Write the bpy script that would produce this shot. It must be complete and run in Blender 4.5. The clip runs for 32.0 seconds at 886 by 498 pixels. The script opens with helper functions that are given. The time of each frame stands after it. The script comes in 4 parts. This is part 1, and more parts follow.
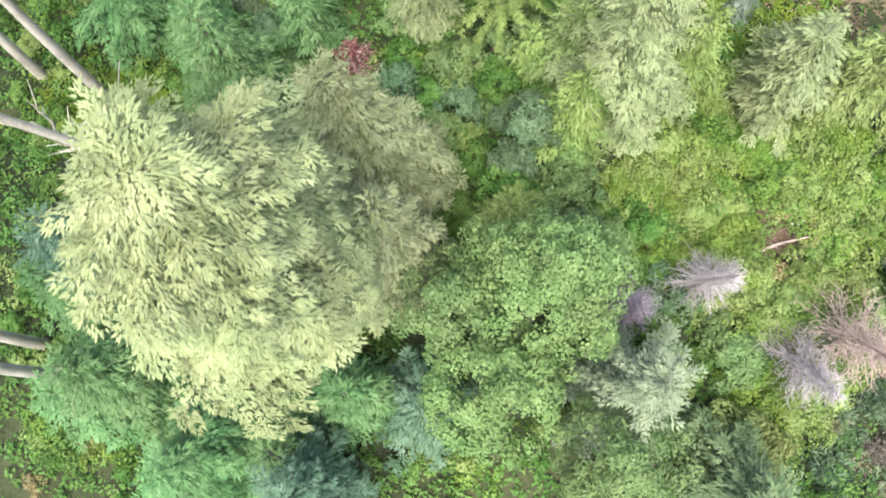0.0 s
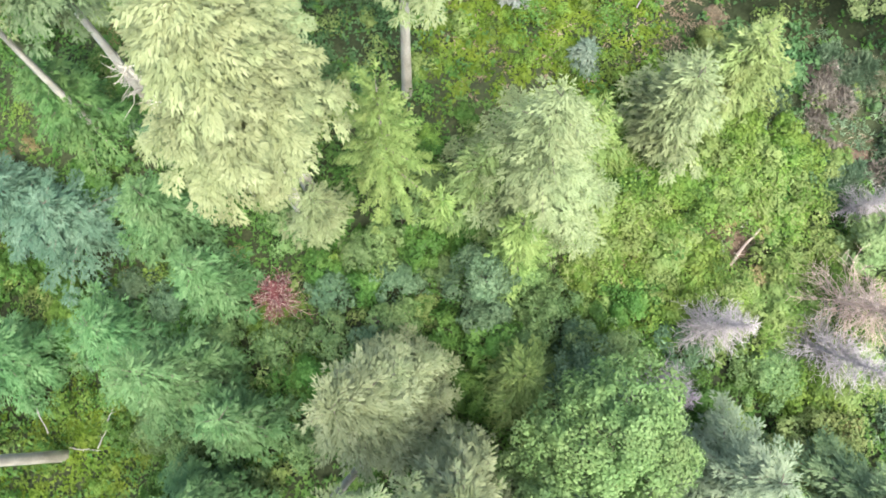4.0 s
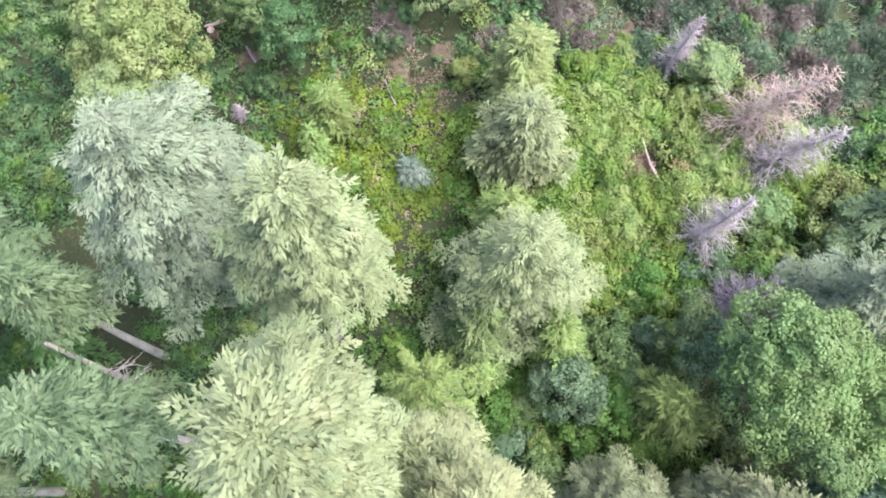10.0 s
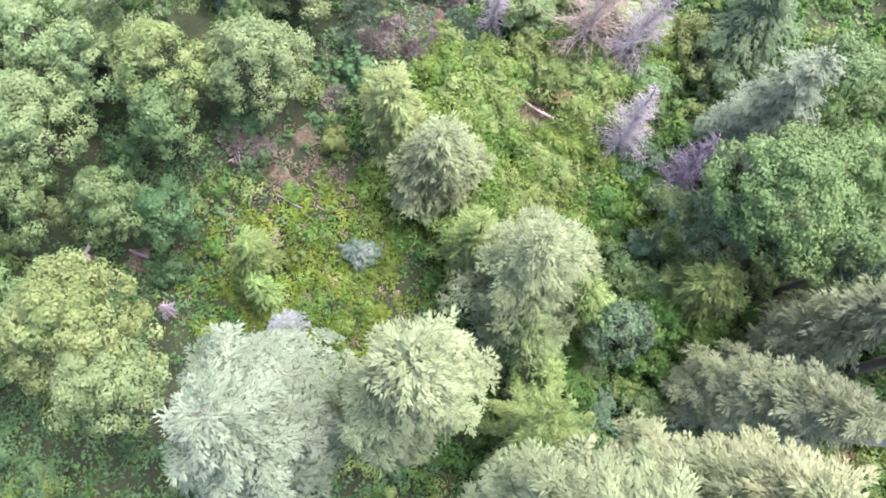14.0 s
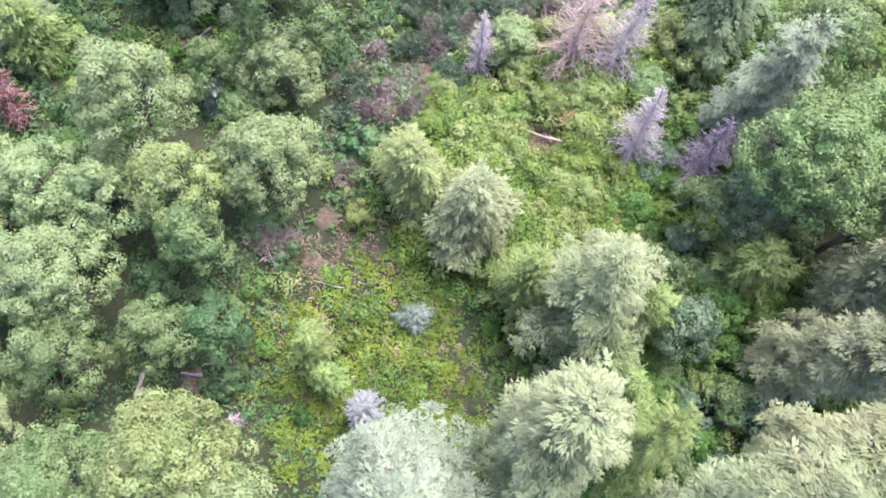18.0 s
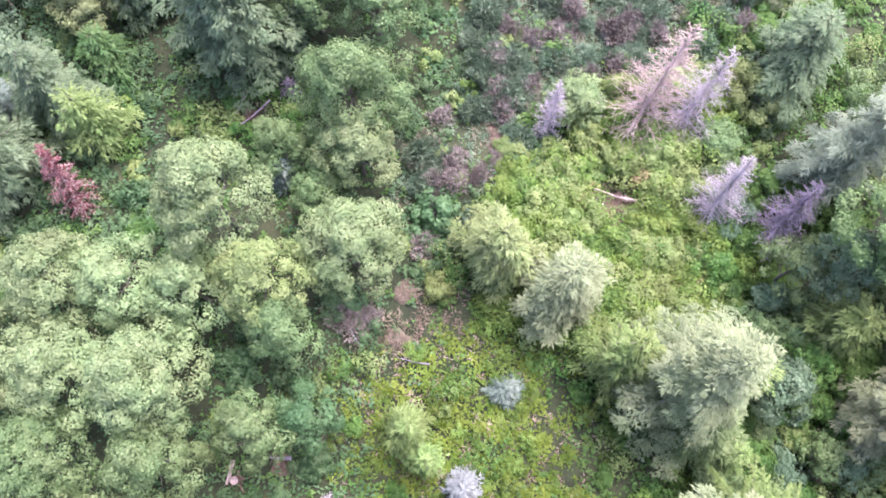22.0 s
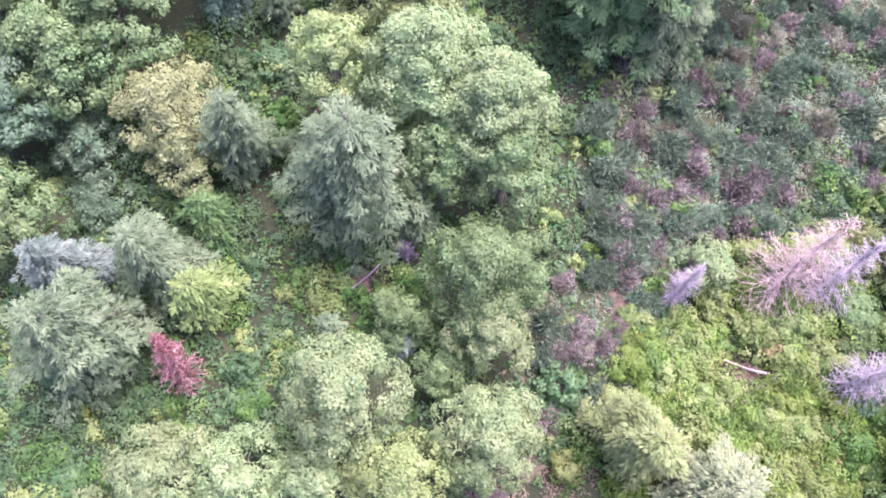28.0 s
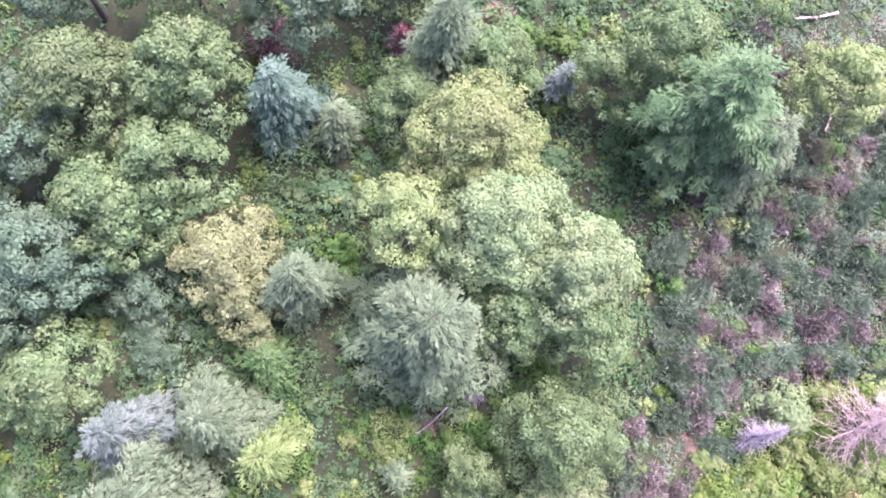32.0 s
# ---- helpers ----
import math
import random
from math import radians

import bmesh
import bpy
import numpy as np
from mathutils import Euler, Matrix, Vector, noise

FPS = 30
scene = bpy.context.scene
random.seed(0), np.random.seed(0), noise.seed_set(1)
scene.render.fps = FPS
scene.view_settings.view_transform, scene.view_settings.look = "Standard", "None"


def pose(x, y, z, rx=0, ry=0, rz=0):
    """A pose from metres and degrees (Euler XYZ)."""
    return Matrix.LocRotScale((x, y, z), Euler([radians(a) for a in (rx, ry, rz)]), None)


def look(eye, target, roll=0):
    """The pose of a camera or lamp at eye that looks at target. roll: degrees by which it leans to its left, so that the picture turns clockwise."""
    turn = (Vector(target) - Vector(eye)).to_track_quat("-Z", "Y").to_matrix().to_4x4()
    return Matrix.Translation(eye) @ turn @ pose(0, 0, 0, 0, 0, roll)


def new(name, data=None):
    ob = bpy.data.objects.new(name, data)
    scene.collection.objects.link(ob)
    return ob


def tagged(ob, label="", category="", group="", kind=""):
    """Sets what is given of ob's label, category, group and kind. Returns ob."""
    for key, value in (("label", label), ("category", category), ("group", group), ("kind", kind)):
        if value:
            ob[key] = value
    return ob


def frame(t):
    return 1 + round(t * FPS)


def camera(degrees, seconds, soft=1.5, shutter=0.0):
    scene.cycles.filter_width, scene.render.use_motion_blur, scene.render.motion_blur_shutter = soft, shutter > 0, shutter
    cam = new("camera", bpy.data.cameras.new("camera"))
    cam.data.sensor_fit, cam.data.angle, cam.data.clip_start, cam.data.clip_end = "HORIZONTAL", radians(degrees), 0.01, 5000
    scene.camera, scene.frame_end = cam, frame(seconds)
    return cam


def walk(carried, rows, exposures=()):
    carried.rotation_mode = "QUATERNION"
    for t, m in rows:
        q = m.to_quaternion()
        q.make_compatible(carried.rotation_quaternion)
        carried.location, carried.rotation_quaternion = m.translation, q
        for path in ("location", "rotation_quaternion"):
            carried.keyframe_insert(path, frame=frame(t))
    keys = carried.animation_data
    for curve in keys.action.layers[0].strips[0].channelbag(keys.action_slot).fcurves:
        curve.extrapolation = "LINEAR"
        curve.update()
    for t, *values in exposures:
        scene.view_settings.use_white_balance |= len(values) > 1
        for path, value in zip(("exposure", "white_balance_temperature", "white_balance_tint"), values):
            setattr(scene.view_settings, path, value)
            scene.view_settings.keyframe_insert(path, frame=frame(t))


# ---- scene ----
cam = camera(55.62, 32.0, soft=1.75, shutter=0.3)
# seconds, metres, degrees
PATH = [
    (0.0, -0.000, 0.000, 37.000, 12.128, 0.685, -4.719),
    (0.5, -0.352, 1.070, 37.008, 12.183, 0.468, -7.666),
    (1.0, -0.670, 2.145, 37.050, 12.172, 0.174, -10.961),
    (1.5, -0.924, 3.229, 37.130, 12.144, -0.096, -14.672),
    (2.0, -1.143, 4.253, 37.230, 12.214, -0.333, -18.557),
    (2.5, -1.337, 5.244, 37.333, 12.373, -0.575, -22.715),
    (3.0, -1.495, 6.262, 37.472, 12.492, -0.834, -27.171),
    (3.5, -1.510, 7.297, 37.658, 12.623, -0.940, -31.781),
    (4.0, -1.435, 8.293, 37.852, 12.744, -0.932, -36.340),
    (4.5, -1.311, 9.281, 38.022, 12.806, -0.895, -41.146),
    (5.0, -1.305, 10.227, 38.213, 12.822, -0.747, -45.975),
    (5.5, -1.365, 11.113, 38.405, 13.086, -0.809, -50.768),
    (6.0, -1.442, 11.927, 38.579, 13.693, -1.132, -55.463),
    (6.5, -1.486, 12.652, 38.714, 14.517, -1.479, -60.000),
    (7.0, -1.448, 13.275, 38.790, 15.095, -1.204, -64.321),
    (7.5, -1.297, 13.917, 38.974, 15.506, -0.779, -68.541),
    (8.0, -1.052, 14.675, 39.159, 15.666, -0.502, -73.045),
    (8.5, -0.743, 15.501, 39.252, 15.634, -0.401, -77.931),
    (9.0, -0.416, 16.346, 39.301, 15.602, -0.411, -83.001),
    (9.5, -0.081, 17.148, 39.363, 15.604, -0.411, -88.115),
    (10.0, 0.311, 17.876, 39.479, 15.651, -0.352, -93.325),
    (10.5, 0.756, 18.572, 39.641, 15.578, -0.284, -98.466),
    (11.0, 1.255, 19.202, 39.824, 15.355, -0.156, -103.709),
    (11.5, 1.789, 19.801, 40.026, 15.122, -0.029, -109.085),
    (12.0, 2.301, 20.382, 40.252, 15.028, 0.041, -114.098),
    (12.5, 2.891, 20.904, 40.455, 14.924, -0.012, -118.746),
    (13.0, 3.532, 21.388, 40.623, 14.852, -0.164, -123.206),
    (13.5, 4.191, 21.829, 40.752, 14.903, -0.287, -127.368),
    (14.0, 4.790, 22.244, 40.842, 14.805, -0.336, -131.360),
    (14.5, 5.318, 22.597, 40.908, 14.991, -0.365, -134.822),
    (15.0, 5.609, 23.061, 40.946, 15.417, -0.199, -137.484),
    (15.5, 5.787, 23.564, 40.972, 15.998, 0.059, -139.530),
    (16.0, 5.971, 24.037, 41.000, 16.665, 0.373, -141.140),
    (16.5, 6.284, 24.410, 41.044, 17.262, 0.690, -142.498),
    (17.0, 6.848, 24.614, 41.119, 17.421, 0.819, -143.785),
    (17.5, 7.628, 24.635, 41.222, 17.216, 0.814, -145.025),
    (18.0, 8.486, 24.563, 41.383, 17.011, 0.774, -146.087),
    (18.5, 9.273, 24.455, 41.578, 16.791, 0.825, -147.129),
    (19.0, 10.035, 24.298, 41.769, 16.554, 0.932, -147.952),
    (19.5, 10.868, 24.104, 41.933, 16.226, 0.944, -148.520),
    (20.0, 11.804, 23.911, 42.097, 15.871, 0.861, -149.001),
    (20.5, 12.773, 23.670, 42.274, 15.516, 0.680, -149.350),
    (21.0, 13.749, 23.401, 42.423, 15.152, 0.546, -149.579),
    (21.5, 14.701, 23.112, 42.509, 14.791, 0.451, -149.709),
    (22.0, 15.635, 22.854, 42.584, 14.640, 0.343, -149.751),
    (22.5, 16.562, 22.599, 42.655, 14.509, 0.181, -149.849),
    (23.0, 17.559, 22.330, 42.722, 14.308, -0.023, -149.982),
    (23.5, 18.658, 22.048, 42.800, 14.067, -0.373, -150.085),
    (24.0, 19.783, 21.759, 42.861, 13.874, -0.758, -150.205),
    (24.5, 20.834, 21.450, 42.901, 13.764, -1.045, -150.314),
    (25.0, 21.772, 21.157, 42.919, 13.809, -1.191, -150.366),
    (25.5, 22.619, 20.855, 42.926, 13.896, -1.230, -150.394),
    (26.0, 23.494, 20.515, 42.905, 14.131, -0.973, -150.363),
    (26.5, 24.393, 20.140, 42.868, 14.268, -0.936, -150.303),
    (27.0, 25.313, 19.731, 42.829, 14.247, -1.287, -150.243),
    (27.5, 26.253, 19.292, 42.799, 14.131, -1.854, -150.211),
    (28.0, 27.208, 18.823, 42.793, 14.106, -2.005, -150.237),
    (28.5, 28.189, 18.301, 42.803, 13.879, -2.199, -150.273),
    (29.0, 29.225, 17.688, 42.857, 13.623, -2.398, -150.357),
    (29.5, 30.217, 16.976, 42.957, 13.308, -2.507, -150.424),
    (30.0, 31.188, 16.197, 43.036, 13.006, -2.557, -150.423),
    (30.5, 32.213, 15.382, 43.097, 12.568, -2.636, -150.361),
    (31.0, 33.214, 14.494, 43.173, 12.082, -2.623, -150.395),
    (31.5, 34.173, 13.513, 43.220, 11.562, -2.580, -150.441),
    (32.0, 35.151, 12.501, 43.310, 11.073, -2.533, -150.500),
]
walk(cam, [(t, pose(x, y, z, rx, ry, rz)) for t, x, y, z, rx, ry, rz in PATH],
     exposures=((0.0, 2.08, 6780, 2), (4.0, 2.18, 6700, -1), (9.0, 2.2, 6280, 12), (14.0, 2.28, 6150, 20), (17.0, 2.3, 6130, 24), (20.0, 2.46, 6030, 28), (24.0, 2.5, 6000, 35), (28.0, 2.54, 5960, 44), (32.0, 2.56, 5940, 48)))

# ---- light: a bright, evenly overcast day ----
world = bpy.data.worlds.new("overcast_sky")
scene.world = world
world.use_nodes = True
wn = world.node_tree.nodes
sky = wn.new("ShaderNodeTexSky")
sky.sky_type, sky.sun_disc = "NISHITA", False
sky.sun_elevation, sky.sun_rotation = radians(66), radians(190)
sky.air_density, sky.dust_density, sky.ozone_density = 1.0, 4.0, 1.0
wn["Background"].inputs["Strength"].default_value = 0.09
world.node_tree.links.new(sky.outputs[0], wn["Background"].inputs["Color"])
sun = new("sun", bpy.data.lights.new("sun", "SUN"))
sun.data.energy, sun.data.angle, sun.data.color = 1.5, radians(35), (1.0, 0.95, 0.86)
sun.matrix_world = look((60 * math.cos(radians(66)) * math.sin(radians(190)), 60 * math.cos(radians(66)) * math.cos(radians(190)), 60 * math.sin(radians(66))), (0, 0, 0))

# ---- materials ----
MATS = {}


def node_mat(name):
    m = bpy.data.materials.new(name)
    m.use_nodes = True
    nt = m.node_tree
    return m, nt, nt.nodes["Principled BSDF"], nt.nodes["Material Output"]


def ramp(nt, fac, stops):
    r = nt.nodes.new("ShaderNodeValToRGB")
    while len(r.color_ramp.elements) < len(stops):
        r.color_ramp.elements.new(0.5)
    for e, (p, c) in zip(r.color_ramp.elements, stops):
        e.position, e.color = p, (*c, 1)
    nt.links.new(fac, r.inputs["Fac"])
    return r.outputs["Color"]


def foliage(name, dark, mid, light, gloss=0.55, glow=0.16, tint=0.5, speck=0.34, mottle=1.9):
    """Leaves: each one's colour varies, over a slow change through the plant and from plant to plant."""
    m, nt, bsdf, out = node_mat(name)
    geo, info = nt.nodes.new("ShaderNodeNewGeometry"), nt.nodes.new("ShaderNodeObjectInfo")
    tex = nt.nodes.new("ShaderNodeTexNoise")
    tex.inputs["Scale"].default_value, tex.inputs["Detail"].default_value = 0.9, 3
    nt.links.new(geo.outputs["Position"], tex.inputs["Vector"])
    a = nt.nodes.new("ShaderNodeMath")
    a.operation = "MULTIPLY_ADD"
    nt.links.new(geo.outputs["Random Per Island"], a.inputs[0])
    a.inputs[1].default_value = speck
    b = nt.nodes.new("ShaderNodeMath")
    b.operation = "MULTIPLY_ADD"
    nt.links.new(tex.outputs["Fac"], b.inputs[0])
    b.inputs[1].default_value, b.inputs[2].default_value = mottle, 0.5 - mottle / 2 - speck / 2
    nt.links.new(b.outputs[0], a.inputs[2])
    col = ramp(nt, a.outputs[0], [(0.05, dark), (0.45, mid), (0.95, light)])
    slow = nt.nodes.new("ShaderNodeTexNoise")
    slow.inputs["Scale"].default_value, slow.inputs["Detail"].default_value = 0.42, 2
    nt.links.new(geo.outputs["Position"], slow.inputs["Vector"])
    hsv = nt.nodes.new("ShaderNodeHueSaturation")
    nt.links.new(col, hsv.inputs["Color"])
    for socket, low, span in (("Hue", 0.5 - 0.02 * tint, 0.04 * tint), ("Value", 1 - 0.24 * tint, 0.48 * tint)):
        k = nt.nodes.new("ShaderNodeMath")
        k.operation = "MULTIPLY_ADD"
        nt.links.new(info.outputs["Random"], k.inputs[0])
        k.inputs[1].default_value, k.inputs[2].default_value = span, low
        p = nt.nodes.new("ShaderNodeMath")
        p.operation = "MULTIPLY_ADD"
        nt.links.new(slow.outputs["Fac"], p.inputs[0])
        p.inputs[1].default_value, p.inputs[2].default_value = span * 2.6, -span * 1.3
        q = nt.nodes.new("ShaderNodeMath")
        nt.links.new(k.outputs[0], q.inputs[0])
        nt.links.new(p.outputs[0], q.inputs[1])
        nt.links.new(q.outputs[0], hsv.inputs[socket])
    nt.links.new(hsv.outputs[0], bsdf.inputs["Base Color"])
    bsdf.inputs["Roughness"].default_value = gloss
    bsdf.inputs["Specular IOR Level"].default_value = 0.25
    tr, mix = nt.nodes.new("ShaderNodeBsdfTranslucent"), nt.nodes.new("ShaderNodeMixShader")
    nt.links.new(hsv.outputs[0], tr.inputs["Color"])
    mix.inputs["Fac"].default_value = glow
    nt.links.new(bsdf.outputs[0], mix.inputs[1])
    nt.links.new(tr.outputs[0], mix.inputs[2])
    nt.links.new(mix.outputs[0], out.inputs["Surface"])
    MATS[name] = m
    return m


def rough(name, dark, mid, light, scale=4.0, bump=0.4, stretch=(1, 1, 1), roughness=0.9):
    """Bark, soil and dead wood."""
    m, nt, bsdf, out = node_mat(name)
    co, mp = nt.nodes.new("ShaderNodeTexCoord"), nt.nodes.new("ShaderNodeMapping")
    mp.inputs["Scale"].default_value = stretch
    nt.links.new(co.outputs["Object"], mp.inputs["Vector"])
    big, fine = nt.nodes.new("ShaderNodeTexNoise"), nt.nodes.new("ShaderNodeTexNoise")
    big.inputs["Scale"].default_value, big.inputs["Detail"].default_value = scale * 0.25, 4
    fine.inputs["Scale"].default_value, fine.inputs["Detail"].default_value = scale * 4, 5
    mx = nt.nodes.new("ShaderNodeMath")
    mx.operation = "MULTIPLY_ADD"
    for n in (big, fine):
        nt.links.new(mp.outputs[0], n.inputs["Vector"])
    nt.links.new(fine.outputs["Fac"], mx.inputs[0])
    mx.inputs[1].default_value = 0.6
    nt.links.new(big.outputs["Fac"], mx.inputs[2])
    nt.links.new(ramp(nt, mx.outputs[0], [(0.55, dark), (0.8, mid), (1.05, light)]), bsdf.inputs["Base Color"])
    bm = nt.nodes.new("ShaderNodeBump")
    bm.inputs["Strength"].default_value, bm.inputs["Distance"].default_value = bump, 0.03
    nt.links.new(fine.outputs["Fac"], bm.inputs["Height"])
    nt.links.new(bm.outputs[0], bsdf.inputs["Normal"])
    bsdf.inputs["Roughness"].default_value = roughness
    MATS[name] = m
    return m


foliage("grey_fir_needles", (0.05, 0.088, 0.043), (0.118, 0.176, 0.09), (0.235, 0.305, 0.168), tint=0.3, speck=0.2, mottle=1.2)
foliage("young_fir_needles", (0.04, 0.1, 0.038), (0.102, 0.205, 0.08), (0.215, 0.335, 0.16), speck=0.2, mottle=1.2)
foliage("green_alder_leaves", (0.066, 0.13, 0.046), (0.158, 0.26, 0.097), (0.3, 0.41, 0.18), glow=0.2, speck=0.3, mottle=0.9)
foliage("grey_spruce_needles", (0.12, 0.142, 0.135), (0.245, 0.272, 0.265), (0.385, 0.412, 0.405), tint=0.3, speck=0.2, mottle=1.2)
foliage("tan_needles", (0.1, 0.128, 0.06), (0.222, 0.252, 0.136), (0.355, 0.38, 0.235), tint=0.4, speck=0.2, mottle=1.4)
foliage("fir_needles", (0.03, 0.08, 0.027), (0.08, 0.168, 0.052), (0.185, 0.3, 0.108), speck=0.2, mottle=1.2)
foliage("cedar_sprays", (0.115, 0.15, 0.07), (0.258, 0.298, 0.15), (0.425, 0.46, 0.262), speck=0.2, mottle=1.2)
foliage("pale_fir_needles", (0.1, 0.136, 0.066), (0.222, 0.272, 0.138), (0.36, 0.41, 0.232), speck=0.2, mottle=1.2)
foliage("silver_fir_needles", (0.095, 0.135, 0.086), (0.21, 0.27, 0.178), (0.36, 0.42, 0.292), tint=0.3, speck=0.2, mottle=1.2)
foliage("olive_needles", (0.055, 0.1, 0.038), (0.135, 0.205, 0.075), (0.26, 0.335, 0.14), speck=0.2, mottle=1.2)
foliage("bluish_needles", (0.06, 0.1, 0.078), (0.145, 0.2, 0.158), (0.29, 0.345, 0.295), tint=0.3, speck=0.2, mottle=1.2)
foliage("blue_spruce_needles", (0.038, 0.085, 0.056), (0.092, 0.168, 0.112), (0.205, 0.305, 0.222), tint=0.3, speck=0.2, mottle=1.2)
foliage("light_fir_needles", (0.07, 0.12, 0.035), (0.16, 0.235, 0.07), (0.3, 0.38, 0.14), speck=0.2, mottle=1.2)
foliage("alder_leaves", (0.05, 0.1, 0.04), (0.128, 0.205, 0.082), (0.26, 0.35, 0.155), glow=0.2, speck=0.3, mottle=0.9)
foliage("pale_alder_leaves", (0.085, 0.148, 0.062), (0.208, 0.292, 0.13), (0.37, 0.445, 0.215), glow=0.2, speck=0.2, mottle=0.9)
foliage("yellow_green_leaves", (0.1, 0.158, 0.053), (0.218, 0.295, 0.108), (0.375, 0.44, 0.2), glow=0.2, speck=0.3, mottle=0.9)
foliage("tan_green_leaves", (0.125, 0.155, 0.062), (0.235, 0.278, 0.118), (0.36, 0.4, 0.205), glow=0.18, tint=0.2, speck=0.3, mottle=0.9)
foliage("teal_leaves", (0.04, 0.084, 0.048), (0.1, 0.168, 0.094), (0.215, 0.3, 0.18), glow=0.18, speck=0.3, mottle=0.9)
# shrub_leaves and cool_ground_leaves: colour darkened to hold some shade of taller trees.
foliage("shrub_leaves", (0.026, 0.07, 0.016), (0.074, 0.158, 0.034), (0.175, 0.28, 0.076), glow=0.18, tint=0.5, speck=0.16, mottle=1.3)
foliage("bright_shrub_leaves", (0.045, 0.1, 0.018), (0.125, 0.21, 0.04), (0.265, 0.355, 0.09), glow=0.18, tint=0.5, speck=0.14, mottle=1.2)
foliage("moss_leaves", (0.036, 0.068, 0.008), (0.095, 0.145, 0.015), (0.195, 0.245, 0.036), speck=0.18, mottle=1.4)
foliage("cool_ground_leaves", (0.026, 0.066, 0.028), (0.072, 0.142, 0.058), (0.16, 0.242, 0.11), glow=0.18, tint=0.5, speck=0.16, mottle=1.3)
foliage("broom_green", (0.05, 0.095, 0.056), (0.128, 0.196, 0.122), (0.255, 0.33, 0.225), gloss=0.85, mottle=1.3)
foliage("broom_brown", (0.118, 0.098, 0.088), (0.228, 0.195, 0.178), (0.35, 0.308, 0.286), glow=0.1, gloss=0.85)
foliage("red_needles", (0.12, 0.034, 0.042), (0.225, 0.075, 0.085), (0.35, 0.15, 0.16), glow=0.15)
foliage("broom_tan", (0.125, 0.13, 0.085), (0.235, 0.24, 0.165), (0.37, 0.375, 0.275), glow=0.15, gloss=0.85)
foliage("pale_shrub_leaves", (0.075, 0.124, 0.036), (0.18, 0.252, 0.08), (0.33, 0.395, 0.155), glow=0.18, tint=0.5, speck=0.14, mottle=1.2)
foliage("rust_leaves", (0.14, 0.12, 0.05), (0.25, 0.2, 0.1), (0.37, 0.32, 0.175), glow=0.2)
foliage("dry_grass", (0.125, 0.09, 0.066), (0.23, 0.175, 0.135), (0.345, 0.28, 0.225), glow=0.15)
foliage("white_petals", (0.6, 0.6, 0.55), (0.7, 0.7, 0.66), (0.8, 0.8, 0.78), glow=0.2)
rough("bark", (0.09, 0.075, 0.065), (0.17, 0.145, 0.125), (0.28, 0.25, 0.22), 6, stretch=(1, 1, 0.25))
rough("pale_bark", (0.34, 0.3, 0.27), (0.53, 0.485, 0.445), (0.69, 0.645, 0.6), 6, stretch=(1, 1, 0.4))
rough("dead_wood", (0.26, 0.225, 0.25), (0.405, 0.36, 0.395), (0.56, 0.51, 0.55), 8)
rough("rosy_dead_wood", (0.34, 0.24, 0.225), (0.52, 0.395, 0.365), (0.66, 0.54, 0.5), 8)
rough("dark_dead_wood", (0.175, 0.14, 0.185), (0.29, 0.24, 0.31), (0.415, 0.36, 0.425), 8)
rough("fallen_wood", (0.30, 0.23, 0.21), (0.48, 0.38, 0.36), (0.62, 0.53, 0.50), 8, stretch=(0.3, 1, 1))
rough("red_soil", (0.085, 0.052, 0.04), (0.15, 0.1, 0.078), (0.235, 0.17, 0.135), 4, bump=0.9)
rough("dry_soil", (0.085, 0.066, 0.046), (0.15, 0.118, 0.087), (0.23, 0.188, 0.145), 3, bump=0.9)
rough("forest_soil", (0.015, 0.021, 0.009), (0.03, 0.042, 0.016), (0.06, 0.066, 0.03), 1.6, bump=0.8)

# ---- building helpers ----
R = np.random.RandomState(7)


def height(x, y):
    """The ground: a hillside that falls towards +y, with a hollow and small humps."""
    x, y = np.asarray(x, float), np.asarray(y, float)
    z = 0.7 - 4.0 * np.tanh((y - 10) / 60) + 0.7 * np.tanh((x - 15) / 60)
    z = z - 6.8 * np.exp(-(((x + 15) / 11) ** 2 + ((y - 23) / 11) ** 2)) - 2.4 * np.exp(-(((x - 21) / 6) ** 2 + ((y - 28) / 5) ** 2))
    near = np.exp(-(((x - 18) / 90) ** 2 + ((y - 12) / 90) ** 2))
    return z + near * (0.28 * np.sin(x * 0.55 + 1.3 * np.sin(y * 0.31)) + 0.22 * np.sin(y * 0.72 + 0.9 * np.sin(x * 0.4)) + 0.10 * np.sin(1.9 * x + 1.4 * y))


def mesh_of(name, verts, faces, mat, smooth=False):
    """verts (n, 3), faces (m, k) with one k."""
    me = bpy.data.meshes.new(name)
    verts, faces = np.asarray(verts, np.float32), np.asarray(faces, np.int32)
    k = faces.shape[1]
    me.vertices.add(len(verts))
    me.vertices.foreach_set("co", verts.ravel())
    me.loops.add(faces.size)
    me.loops.foreach_set("vertex_index", faces.ravel())
    me.polygons.add(len(faces))
    me.polygons.foreach_set("loop_start", np.arange(0, faces.size, k, dtype=np.int32))
    me.polygons.foreach_set("loop_total", np.full(len(faces), k, np.int32))
    me.polygons.foreach_set("use_smooth", np.full(len(faces), smooth))
    me.materials.append(MATS[mat])
    me.update(calc_edges=True)
    return me


def unit(v):
    return v / (np.linalg.norm(v, axis=-1, keepdims=True) + 1e-9)


def rand_dirs(n):
    return unit(R.normal(size=(n, 3)))


